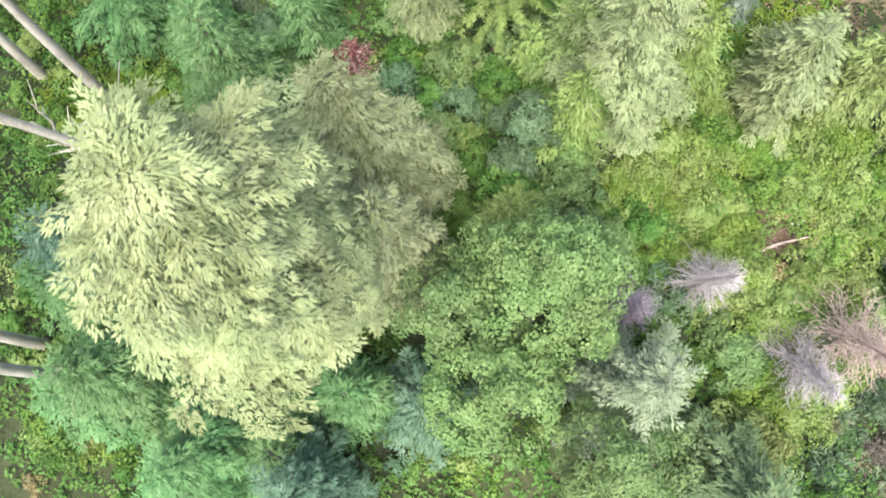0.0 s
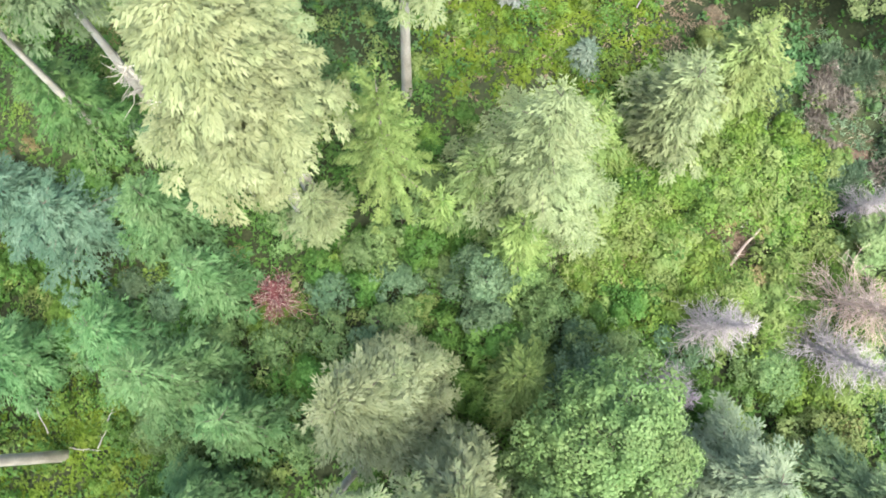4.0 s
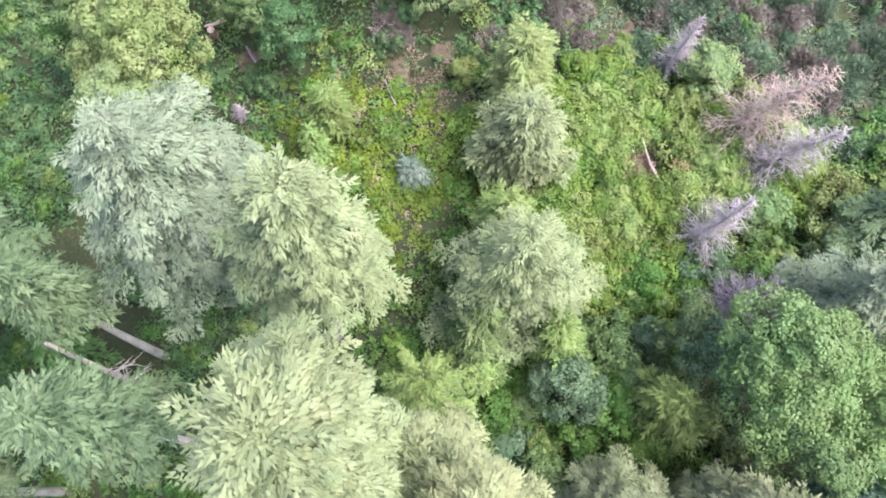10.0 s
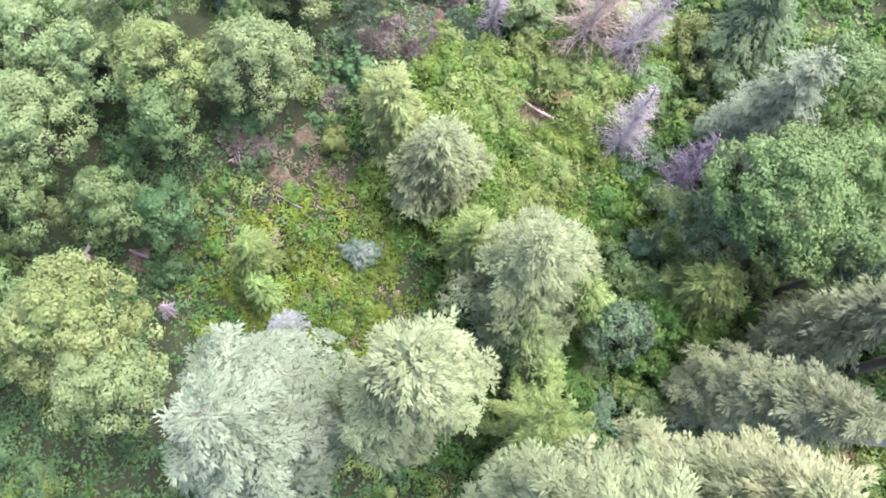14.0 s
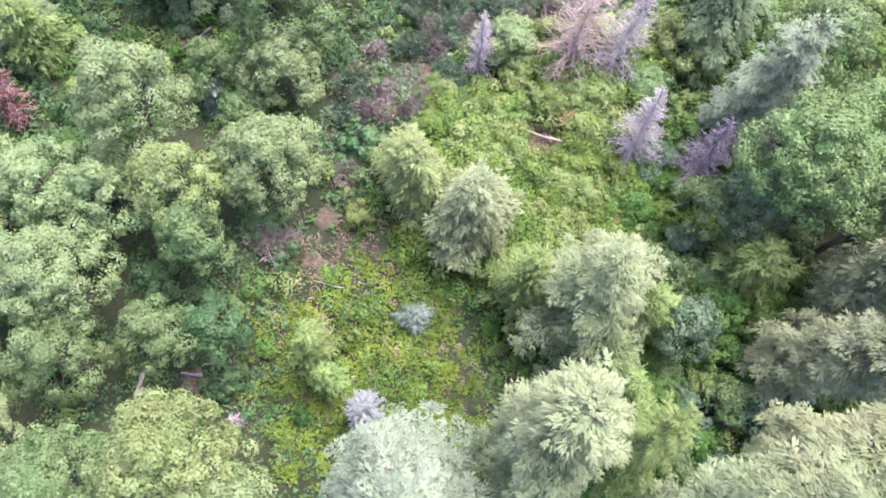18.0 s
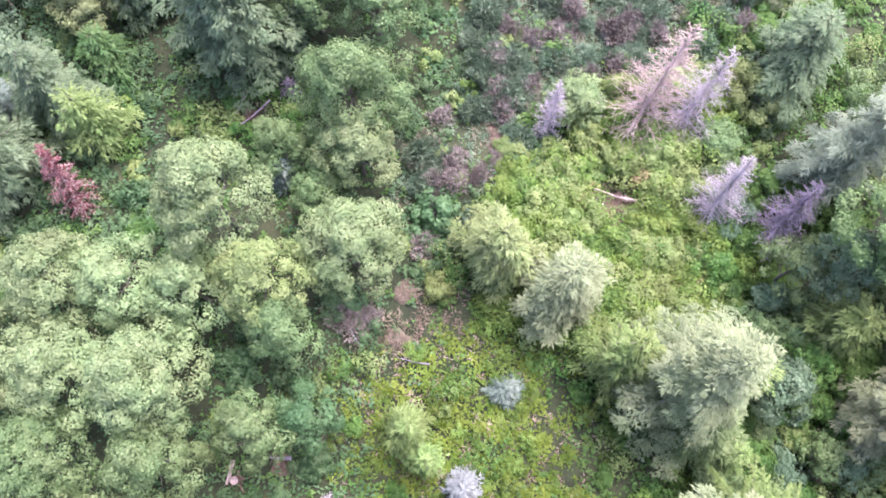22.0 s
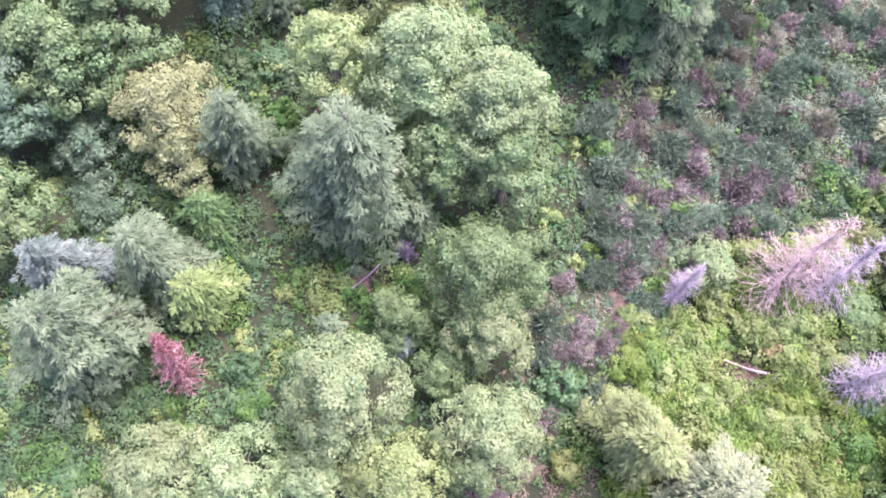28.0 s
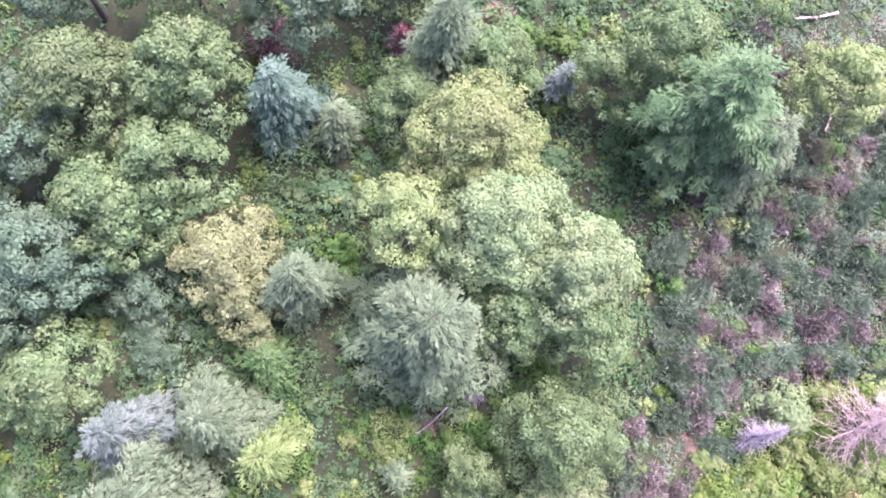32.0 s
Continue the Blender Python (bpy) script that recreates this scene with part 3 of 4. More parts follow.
# ---- young firs in the hollow ----
# The five in fir_needles carry deep shade as a darker needle colour.
# Three low firs (y > 33) are added to darken a pit in deep shade.
for hx, hy, ht, hr, hm in ((-14.0, 2.5, 7.6, 2.3, "young_fir_needles"), (-6.3, -0.4, 8.2, 2.2, "young_fir_needles"), (-3.7, 1.6, 7.8, 2.1, "young_fir_needles"), (-1.1, 0.9, 8.0, 1.9, "blue_spruce_needles"), (-14.6, 6.8, 7.4, 2.4, "young_fir_needles"), (-8.9, 0.6, 8.6, 2.0, "young_fir_needles"), (7.6, 35.2, 1.6, 2.0, "fir_needles"), (10.6, 37.2, 2.2, 2.2, "fir_needles"), (4.6, 33.4, 1.9, 2.0, "fir_needles"), (-8.7, 16.6, 7.4, 2.5, "young_fir_needles"), (-7.4, 13.6, 5.6, 2.2, "young_fir_needles"), (-10.6, 21.0, 1.2, 2.7, "young_fir_needles"), (-5.4, 19.7, 4.7, 2.0, "young_fir_needles"), (-11.2, 29.9, 0.0, 3.0, "blue_spruce_needles"), (-9.3, 27.0, 1.2, 2.9, "blue_spruce_needles"), (-15.8, 23.5, -0.8, 2.8, "young_fir_needles"), (-5.4, 23.8, 4.4, 2.2, "young_fir_needles"), (-10.3, 11.5, 9.5, 2.2, "young_fir_needles"), (-12.8, 7.5, 11.3, 2.4, "blue_spruce_needles"), (-9.1, -0.6, 10.9, 2.4, "young_fir_needles"), (-5.4, -1.8, 11.1, 2.3, "blue_spruce_needles"), (-11.9, 3.0, 11.2, 2.3, "young_fir_needles"), (-5.9, 30.6, 5.0, 2.5, "fir_needles"), (-17.2, 32.4, 0.5, 2.8, "blue_spruce_needles"), (-19.6, 27.1, -0.9, 2.8, "young_fir_needles"), (-0.1, 25.5, 8.8, 1.8, "fir_needles")):
    conifer("young_fir", hx, hy, ht + 0.5, hr * 1.12, hm, "young green fir in a dense thicket" if hm != "blue_spruce_needles" else "young grey-blue fir in a dense thicket", group="firs of the thicket", dense=1.2, gap=1.15, slim=0.85)
conifer("fir_tree", -1.6, 6.3, 15.0, 2.3, "tan_needles", "olive-brown conifer with dense short sprays", depth=12.5, dense=1.5, droop=0.4, full=0.6)
conifer("fir_tree", 0.4, 19.2, 4.6, 1.6, "pale_fir_needles", "young grey-green fir in deep undergrowth", dense=1.5)

# ---- broad-leaved trees round the start ----
conifer("fir_tree", -0.7, 10.2, 13.8, 2.7, "tan_needles", "tan and grey-green conifer with dense short sprays", depth=12.8, dense=1.6, droop=0.35, full=0.42, spray=0.12, lean=(-2.5, 0.5))
broadleaf("alder_tree", 3.6, 4.3, 11.9, 3.05, "green_alder_leaves", "bright green alder with a broad crown", depth=6)
broadleaf("alder_tree", 0.2, 4.3, 10.4, 1.99, "alder_leaves", "green alder in a dense group", depth=4)
conifer("fir_tree", 6.5, 0.9, 12.3, 3.12, "silver_fir_needles", "grey-green feathery fir with open boughs in a dense group", dense=1.3, full=0.7, gap=1.5, slim=0.6, spray=0.12)
conifer("fir_tree", 10.5, -3.4, 8.2, 3.13, "grey_fir_needles", "dark green fir with layered boughs behind a paler one", dense=1.3, full=0.65)
broadleaf("alder_tree", 11.2, -1.6, 3.6, 1.88, "yellow_green_leaves", "low round yellow-green alder beside dead spruces")
broadleaf("alder_tree", 11.6, 2.0, 3.2, 1.57, "alder_leaves", "low round green alder beside dead spruces")
conifer("fir_tree", 13.2, -7.7, 3.9, 1.99, "pale_fir_needles", "low pale feathery fir behind dead spruces", dense=1.3)
broadleaf("alder_tree", 19.2, 3.5, 3.6, 1.48, "pale_alder_leaves", "low pale green alder beside a small dead spruce")
broadleaf("alder_tree", 4.4, 6.1, 7.5, 1.89, "teal_leaves", "dark green alder in a dense group")
conifer("fir_tree", 2.8, 8.0, 7.0, 2.06, "light_fir_needles", "low bright green fir at the thicket edge", dense=1.3)
broadleaf("alder_tree", 6.1, 6.8, 5.9, 1.53, "alder_leaves", "low green alder at the thicket edge")
broadleaf("elder_bush", 4.2, 12.1, 5.1, 1.51, "teal_leaves", "dark teal-green elder bush", category="shrub")
broadleaf("alder_tree", 1.5, 1.1, 11.0, 2.39, "green_alder_leaves", "bright green alder in a dense group")
broadleaf("alder_tree", 5.7, -1.8, 9.6, 2.47, "alder_leaves", "green alder in a dense group")

# ---- the alder wood beyond the clearing ----
for ax, ay, at, ar, am in ((18.8, 29.5, 11.2, 3.0, "yellow_green_leaves"), (16.1, 30.1, 10.1, 2.2, "pale_alder_leaves"), (27.4, 19.9, 7.8, 2.4, "yellow_green_leaves"), (31.1, 17.9, 10.3, 2.7, "pale_alder_leaves"), (24.8, 16.4, 7.3, 2.6, "pale_alder_leaves"), (25.7, 21.2, 6.1, 1.9, "alder_leaves"), (29.7, 26.5, 7.8, 2.8, "pale_alder_leaves"), (27.6, 29.4, 6.0, 2.4, "alder_leaves"), (33.5, 23.2, 6.5, 2.3, "pale_alder_leaves"), (33.7, 28.0, 6.1, 2.8, "pale_alder_leaves"), (36.6, 24.8, 6.3, 2.5, "pale_alder_leaves"), (30.4, 21.8, 6.4, 2.1, "pale_alder_leaves"), (28.5, 10.0, 8.9, 2.9, "alder_leaves"), (26.9, 12.2, 6.8, 2.0, "pale_alder_leaves"), (31.0, 13.4, 4.5, 1.6, "alder_leaves"), (28.0, 14.3, 3.9, 1.6, "alder_leaves"), (22.8, 24.2, 3.9, 1.8, "cool_ground_leaves"), (24.4, 26.1, 5.4, 1.9, "alder_leaves"), (37.6, 29.6, 5.6, 2.8, "pale_alder_leaves"), (32.4, 32.3, 5.7, 2.8, "alder_leaves"), (23.1, 33.5, 7.8, 2.8, "alder_leaves"), (27.9, 34.5, 6.0, 2.8, "pale_alder_leaves")):
    broadleaf("alder_tree", ax, ay, at, ar, am, "yellow-green alder with a rounded crown" if am[0] == "y" else ("pale green alder with a rounded crown" if am[0] == "p" else "green alder with a rounded crown"), group="alder wood", depth=2.9 * ar)
for ax, ay, at, ar, am in ((35.5, 3.8, 11.7, 3.4, "pale_alder_leaves"), (38.2, 0.6, 11.6, 3.3, "yellow_green_leaves"), (32.0, 3.5, 11.3, 2.8, "pale_alder_leaves"), (30.0, 5.3, 8.9, 2.3, "alder_leaves"), (39.3, 5.4, 10.9, 2.1, "yellow_green_leaves"), (33.2, 6.3, 8.6, 2.4, "alder_leaves"), (45.8, 10.3, 7.0, 2.7, "tan_green_leaves"), (44.1, 11.8, 5.2, 1.9, "tan_green_leaves"), (51.4, 11.3, 9.0, 3.0, "alder_leaves"), (50.2, 8.2, 9.1, 2.9, "alder_leaves"), (54.9, 7.2, 10.6, 3.2, "alder_leaves"), (51.3, 4.4, 10.6, 2.9, "alder_leaves"), (52.6, 14.3, 9.0, 2.7, "teal_leaves"), (48.9, 13.6, 4.2, 1.9, "teal_leaves"), (49.4, 18.9, 7.7, 2.6, "alder_leaves"), (54.0, 16.9, 7.5, 2.8, "teal_leaves"), (57.6, 10.5, 9.5, 3.0, "teal_leaves"), (47.3, 15.8, 2.7, 1.7, "teal_leaves"), (42.5, -0.6, 6.6, 2.2, "alder_leaves"), (40.3, -4.6, 6.7, 2.4, "alder_leaves"), (34.6, -6.4, 7.2, 2.0, "alder_leaves"), (32.4, -8.3, 10.1, 2.3, "alder_leaves"), (49.3, -2.0, 10.8, 2.8, "teal_leaves"), (54.3, -0.1, 12.3, 3.2, "alder_leaves"), (45.8, -6.1, 8.7, 2.8, "alder_leaves"), (58.8, 2.7, 12.1, 3.0, "teal_leaves"), (24.5, -11.3, 8.8, 2.6, "yellow_green_leaves"), (58.2, 18.4, 7.1, 3.0, "teal_leaves"), (53.9, 23.0, 5.8, 3.0, "alder_leaves")):
    broadleaf("maple_tree", ax, ay, at, ar, am, {"p": "pale green broad-crowned tree in a tall group", "y": "yellow-green broad-crowned tree in a tall group", "a": "green broad-crowned tree in a tall group", "t": "dusky broad-crowned tree in a tall group"}[am[0]], group="tall broad-leaved group", depth=2.5 * ar, leaf=0.145 if ax > 49 else 0.115)
conifer("fir_tree", 36.1, 8.9, 12.6, 3.9, "grey_fir_needles", "grey-green fir with drooping boughs before tall alders", dense=1.4)
conifer("fir_tree", 42.4, 9.8, 9.1, 1.88, "grey_fir_needles", "slender grey-blue fir beside a tan-green tree", dense=1.4)
conifer("fir_tree", 42.5, 16.9, 8.4, 2.54, "grey_fir_needles", "grey-green fir at the edge of a dark stand", dense=1.3)
conifer("fir_tree", 42.0, 13.5, 4.7, 1.88, "fir_needles", "dark green fir in shade")
conifer("fir_tree", 39.8, 17.2, 6.9, 1.87, "light_fir_needles", "bright yellow-green fir with fan-like boughs")
conifer("fir_tree", 43.3, 21.6, 9.8, 3.38, "grey_fir_needles", "grey-green fir with drooping boughs over dark shade", dense=1.3)
conifer("spruce_tree", 45.7, 19.4, 8.3, 2.02, "bluish_needles", "silvery blue-white spruce in a dark stand", dense=1.8)
conifer("spruce_tree", 47.6, 2.7, 9.3, 1.89, "blue_spruce_needles", "narrow blue spruce with tiered boughs", dense=1.8)
conifer("fir_tree", 44.9, 2.1, 7.4, 1.29, "grey_fir_needles", "small grey-green fir with a pointed top")
conifer("fir_tree", 42.2, -3.6, 11.3, 2.31, "grey_fir_needles", "grey-green fir with a slender top", dense=1.2)
conifer("fir_tree", 29.7, -6.1, 13.6, 3.8, "young_fir_needles", "tall green fir with layered drooping boughs", dense=1.5)
conifer("fir_tree", 26.8, -6.5, 9.7, 2.53, "grey_fir_needles", "dark grey-green fir against a taller one", dense=1.3)
conifer("spruce_sapling", 36.5, -5.6, 5.9, 0.81, "bluish_needles", "small blue spruce among dark shrubs", dense=1.8)
conifer("spruce_sapling", 36.9, -2.1, 4.0, 0.9, "bluish_needles", "small blue spruce among dark shrubs", dense=1.8)
conifer("fir_sapling", 34.0, 15.3, 2.4, 0.99, "grey_fir_needles", "small grey-green fir sapling in low undergrowth", dense=1.3)

# ---- leafy bushes that fill the shade between the firs ----
FILL = np.array(CROWNS)
for bx0, bx1, by0, by1, count in ((-4.5, 6.5, 9.0, 20.0, 30), (-16.5, -3.5, 10.0, 29.0, 22), (-2.5, 3.0, 3.0, 9.5, 6), (4.0, 9.5, 2.5, 9.0, 10)):
    placed = 0
    while placed < count:
        hx, hy, hr = R.uniform(bx0, bx1), R.uniform(by0, by1), R.uniform(0.8, 1.45)
        if (((hx - FILL[:, 0]) ** 2 + (hy - FILL[:, 1]) ** 2) < (0.7 * FILL[:, 2] + 0.5 * hr) ** 2).any() or ((hx + 16) / 3.6) ** 2 + ((hy - 17.8) / 3.2) ** 2 < 1 or math.hypot(hx + 3.3, hy - 17.6) < 2:
            FILL = FILL * [1, 1, 0.995]
            continue
        broadleaf("hazel_bush", hx, hy, float(height(hx, hy)) + R.uniform(1.3, 2.6), hr, ("shrub_leaves", "green_alder_leaves", "alder_leaves", "shrub_leaves", "teal_leaves")[R.randint(5)], "leafy green bush in the shade between firs", leaf=0.125, category="shrub", group="shade bushes")
        FILL = np.concatenate([FILL, [(hx, hy, hr)]])
        placed += 1

# ---- dead trees ----
bare_tree("dead_spruce", 10.6, 5.4, 7.6, 1.54, "dead_wood", "grey dead spruce with bare arching branches", lean=(0.1, -1.0), dense=1.5)
bare_tree("dead_spruce", 7.5, 5.2, 6.7, 1.63, "dark_dead_wood", "purplish grey dead spruce with bare branches", lean=(-0.3, -1.7), dense=1.6)
bare_tree("dead_spruce", 14.0, 2.2, 7.3, 1.76, "dead_wood", "grey dead spruce leaning beside a bleached one", lean=(-0.4, -2.3), dense=1.5)
bare_tree("dead_spruce", 16.0, 3.2, 8.6, 2.15, "rosy_dead_wood", "large rosy bleached dead spruce with bare boughs", lean=(-0.3, -2.6), dense=1.6)
bare_tree("dead_spruce", 19.9, 5.4, 5.9, 0.98, "dead_wood", "small grey dead spruce in broom scrub", lean=(0.0, -0.7), dense=1.5)
bare_tree("dead_fir", -3.3, 17.6, 1.3, 1.55, "rosy_dead_wood", "small dead fir with rust-red needles", needles="red_needles")
bare_tree("dead_fir", 38.8, 21.0, 5.7, 1.18, "rosy_dead_wood", "small dead fir with crimson-red needles", needles="red_needles", lean=(0.9, -1.1))
bare_tree("dead_sapling", 32.7, 10.1, 2.7, 0.80, "dark_dead_wood", "dark purple dead sapling in low undergrowth")
bare_tree("dead_sapling", 20.1, 27.4, -0.9, 0.5, "dead_wood", "low purplish dead sapling on the clearing edge", dense=1.3)
bare_tree("dead_fir", 50.5, -0.3, 6.3, 1.49, "rosy_dead_wood", "dead fir with dark red needles in shade", needles="red_needles", lean=(-0.7, 0.5))
bare_tree("dead_fir", 44.6, -3.8, 5.5, 1.19, "rosy_dead_wood", "dead fir with dark red needles in shade", needles="red_needles", lean=(-0.3, 0.5))
bare_tree("dead_fir", 41.1, -7.5, 4.8, 1.21, "rosy_dead_wood", "dead fir with dark red needles in shade", needles="red_needles", lean=(-0.2, 0.7))
conifer("fir_sapling", 30.4, 14.3, 3.1, 0.79, "bluish_needles", "small bluish fir sapling in low undergrowth", dense=1.4)

# ---- undergrowth ----


def zone(x, y):
    """Which cover grows where: 0 green herbs, 1 mossy clearing, 2 broom scrub, 3 cool shaded herbs, 4 bright shrubs, 5 dry grass."""
    x, y = x + R.normal(0, 1.3, len(x)), y + R.normal(0, 1.3, len(x))
    w = 1.6 * np.sin(x * 0.43 + 1.0) + 1.4 * np.sin(y * 0.51 + 2.0)
    z = np.zeros(len(x), int)
    z[(x > 20.4) | ((y > 23) & (x > 2))] = 3
    z[((x - 14.8) / (6.4 + w)) ** 2 + ((y - 20.4) / (5.2 + 0.6 * w)) ** 2 < 1] = 1
    z[((x + 16) / 3.6) ** 2 + ((y - 17.8) / 3.2) ** 2 < 1] = 1
    z[((x - 13.4) / (6.0 + w)) ** 2 + ((y - 7.8) / (5.5 + w)) ** 2 < 1] = 4
    z[(np.abs(x - 22.3 - 0.15 * (y - 2.4)) < np.clip(4.0 - 0.3 * (y - 2.4), 1.7, 8) + 0.5 * w) & (y < 11.8) & (y > -20)] = 2
    z[((x - 20.9) / (2.2 + 0.3 * w)) ** 2 + ((y - 18.1) / (3.6 + 0.5 * w)) ** 2 < 1] = 5
    z[((x - 33.2) / (5 + w)) ** 2 + ((y - 13.8) / (5 + w)) ** 2 < 1] = 0
    mixed = R.rand(len(x))
    z = np.where((z == 1) & (x > 0) & (np.sin(2.1 * x + 1.7 * np.sin(1.3 * y)) * np.sin(1.9 * y + 1.4 * np.sin(1.1 * x)) > 0.5), 5, z)
    z = np.where((z == 2) & (mixed > 0.9), 5, z)
    z = np.where((z == 4) & (mixed < 0.4), 0, z)
    z = np.where((z == 2) & (mixed < 0.08), 3, z)
    z = np.where((z == 1) & (mixed < 0.1), 0, z)
    z = np.where((z == 3) & (mixed < 0.25), 0, z)
    z = np.where((z == 0) & (mixed > 0.965), 4, z)
    return z


COVER = {0: ("shrub_leaves", "green low herbs and ferns covering the forest floor", 0.16, 0.35), 1: ("moss_leaves", "yellow-green mossy low cover of the clearing", 0.15, 0.2),
         2: ("broom_green", "dull green and brown low scrub", 0.16, 0.3), 3: ("cool_ground_leaves", "cool green shaded low herbs", 0.16, 0.35),
         4: ("bright_shrub_leaves", "bright green sunlit low shrubs", 0.155, 0.35), 5: ("dry_grass", "pale dry grass and twigs", 0.16, 0.15)}
CX, CY, CR = np.array(CROWNS).T


# Spots cleared of plants, so that dark soil stands in for deep shade.
SHADE_SPOTS = ((7.4, 33.2, 2.5), (11.0, 35.6, 2.5))
BARE = ((15.01, 6.68, 1.35), (14.12, 8.21, 0.6), (21.55, 6.79, 0.6), (33.92, 12.26, 0.8), (23.09, 26.92, 0.5), (21.18, 18.65, 0.8), (22.00, 16.32, 0.5))


def bare(x, y):
    """True on the patches of open earth and on the spots cleared to stand for deep shade."""
    return np.any([(x - bx) ** 2 + (y - by) ** 2 < br * br for bx, by, br in BARE + SHADE_SPOTS], axis=0)


def open_sky(x, y):
    """True where no large crown stands over the spot."""
    return ~bare(x, y) & ((x[:, None] - CX) ** 2 + (y[:, None] - CY) ** 2 > CR ** 2).all(1)


def inner(x, y):
    """True over the middle of the place; round it the cover is thinner."""
    return np.any([(x - a) ** 2 + (y - b) ** 2 < q * q for a, b, q in ((0, 20, 27), (18, 14, 28), (38, 4, 28))], axis=0)


px, py = R.uniform(-34, 68, 48000), R.uniform(-24, 48, 48000)
lit = open_sky(px, py) | ((R.rand(len(px)) < 0.3) & ~bare(px, py))
lit &= inner(px, py) | (R.rand(len(px)) < 0.25)
px, py = px[lit], py[lit]
pz = zone(px, py)
sparse = np.isin(pz, (0, 3, 4)) & (R.rand(len(px)) < np.where(pz == 4, 0.5, 0.3))
px, py, pz = px[~sparse], py[~sparse], pz[~sparse]
for code, (cm, clabel, size, tall) in COVER.items():
    sel = pz == code
    cx, cy = px[sel], py[sel]
    k = {1: 28, 5: 18, 2: 20}.get(code, 10)
    i = np.repeat(np.arange(len(cx)), k)
    n = len(i)
    pr = R.uniform(0.25, 0.6, len(cx))[i] * (1.3 if code == 1 else 1.0)
    ph = (tall * R.uniform(0.3, 1.6, len(cx)))[i]
    a, q = R.uniform(0, 6.283, n), np.sqrt(R.rand(n))
    x, y = cx[i] + np.cos(a) * q * pr, cy[i] + np.sin(a) * q * pr
    c = np.stack([x, y, height(x, y) + 0.05 + ph * (1.05 - q * q) * R.uniform(0.5, 1.1, n)], 1)
    d = unit(np.stack([np.cos(a), np.sin(a), R.uniform(-0.5, 0.45, n)], 1) + R.normal(0, 0.35, (n, 3)))
    nrm = unit(np.array([0, 0, 1.0]) + 0.45 * d + R.normal(0, 0.14, (n, 3)))
    sz = size * R.uniform(0.6, 1.5, n)
    wide = 0.85 if code not in (2, 5) else 0.3
    tagged(new("undergrowth", blades("undergrowth", leaves(c, d, nrm, sz * 1.15, sz * wide, 0.15), cm)), clabel, "undergrowth", kind="stuff")


def bush_kind(mat, leaf, lumps, per, twiggy=False):
    """One bush about 1 m in radius: its foliage and its stems."""
    d = rand_dirs(lumps)
    d[:, 2] = np.abs(d[:, 2]) * 0.9
    c0 = d * R.uniform(0.35, 0.85, lumps)[:, None] * np.array([1, 1, 0.85]) + np.array([0, 0, 0.25])
    i = np.repeat(np.arange(lumps), per)
    n = len(i)
    e = unit(R.normal(size=(n, 3)) + 0.5 * d[i] + np.array([0, 0, 0.5]))
    c = c0[i] + e * R.uniform(0.22, 0.36, n)[:, None]
    nrm = unit(e + R.normal(0, 0.2, (n, 3)) + np.array([0, 0, 0.3]))
    dd = unit(np.cross(nrm, rand_dirs(n)))
    sz = leaf * R.uniform(0.7, 1.3, n)
    if twiggy:
        dd = unit(e + R.normal(0, 0.4, (n, 3)) + np.array([0, 0, 0.5]))
        nrm = unit(rand_dirs(n) + np.array([0, 0, 0.9]))
        sz = leaf * 2.2 * R.uniform(0.7, 1.3, n)
    foliage_mesh = blades("foliage", leaves(c, dd, nrm, sz, sz * (0.2 if twiggy else 0.85), 0.1), mat)
    stems = tubes("stem", [(np.stack([np.zeros(3) + R.normal(0, 0.05, 3) * [1, 1, 0], c0[k] * [0.45, 0.45, 0.6], c0[k]]), np.array([0.025, 0.016, 0.006])) for k in range(min(lumps, 7))], "bark", 3)
    return foliage_mesh, stems


def bushes(name, kinds, spots, label, group):
    for x, y, s, sh in spots:
        f, st = kinds[R.randint(len(kinds))]
        ob = thing(name, (x, y, float(height(x, y)) - 0.05), label, "shrub", group)
        ob.matrix_basis = pose(x, y, float(height(x, y)) - 0.05, 0, 0, R.uniform(0, 360)) @ Matrix.Diagonal((s, s, s * sh, 1))
        part("foliage", f, ob)
        part("stem", st, ob)


def scatter(n, code, lo, hi, sh=(0.7, 1.2), box=(-28, 60, -14, 40)):
    out = []
    while len(out) < n:
        x, y = R.uniform(*box[:2], 200), R.uniform(*box[2:], 200)
        for a, b, c, s in zip(x, y, zone(x, y), open_sky(x, y)):
            if c == code and s and len(out) < n and (inner(a, b) or R.rand() < 0.25):
                out.append((a, b, R.uniform(lo, hi), R.uniform(*sh)))
    return out


green = [bush_kind("shrub_leaves", 0.15, 22, 40) for _ in range(3)]
bright = [bush_kind("bright_shrub_leaves", 0.105, 24, 72) for _ in range(3)]
pale = [bush_kind("pale_shrub_leaves", 0.105, 24, 72) for _ in range(3)]
cool = [bush_kind("cool_ground_leaves", 0.15, 22, 40) for _ in range(3)]
broom_g = [bush_kind("broom_green", 0.125, 24, 50, True) for _ in range(2)]
broom_t = [bush_kind("broom_tan", 0.125, 20, 46, True) for _ in range(2)]
broom_b = [bush_kind("broom_brown", 0.125, 20, 46, True) for _ in range(2)]
rusty = [bush_kind("rust_leaves", 0.1, 16, 44)]
moss = [bush_kind("bright_shrub_leaves", 0.13, 14, 26) for _ in range(2)]
bushes("shrub", green, scatter(60, 0, 0.6, 1.3), "leafy green shrub in dense undergrowth", "green shrubs")
bushes("shrub", pale, scatter(65, 4, 0.7, 1.5), "pale green leafy shrub in the sunlit opening", "bright shrubs")
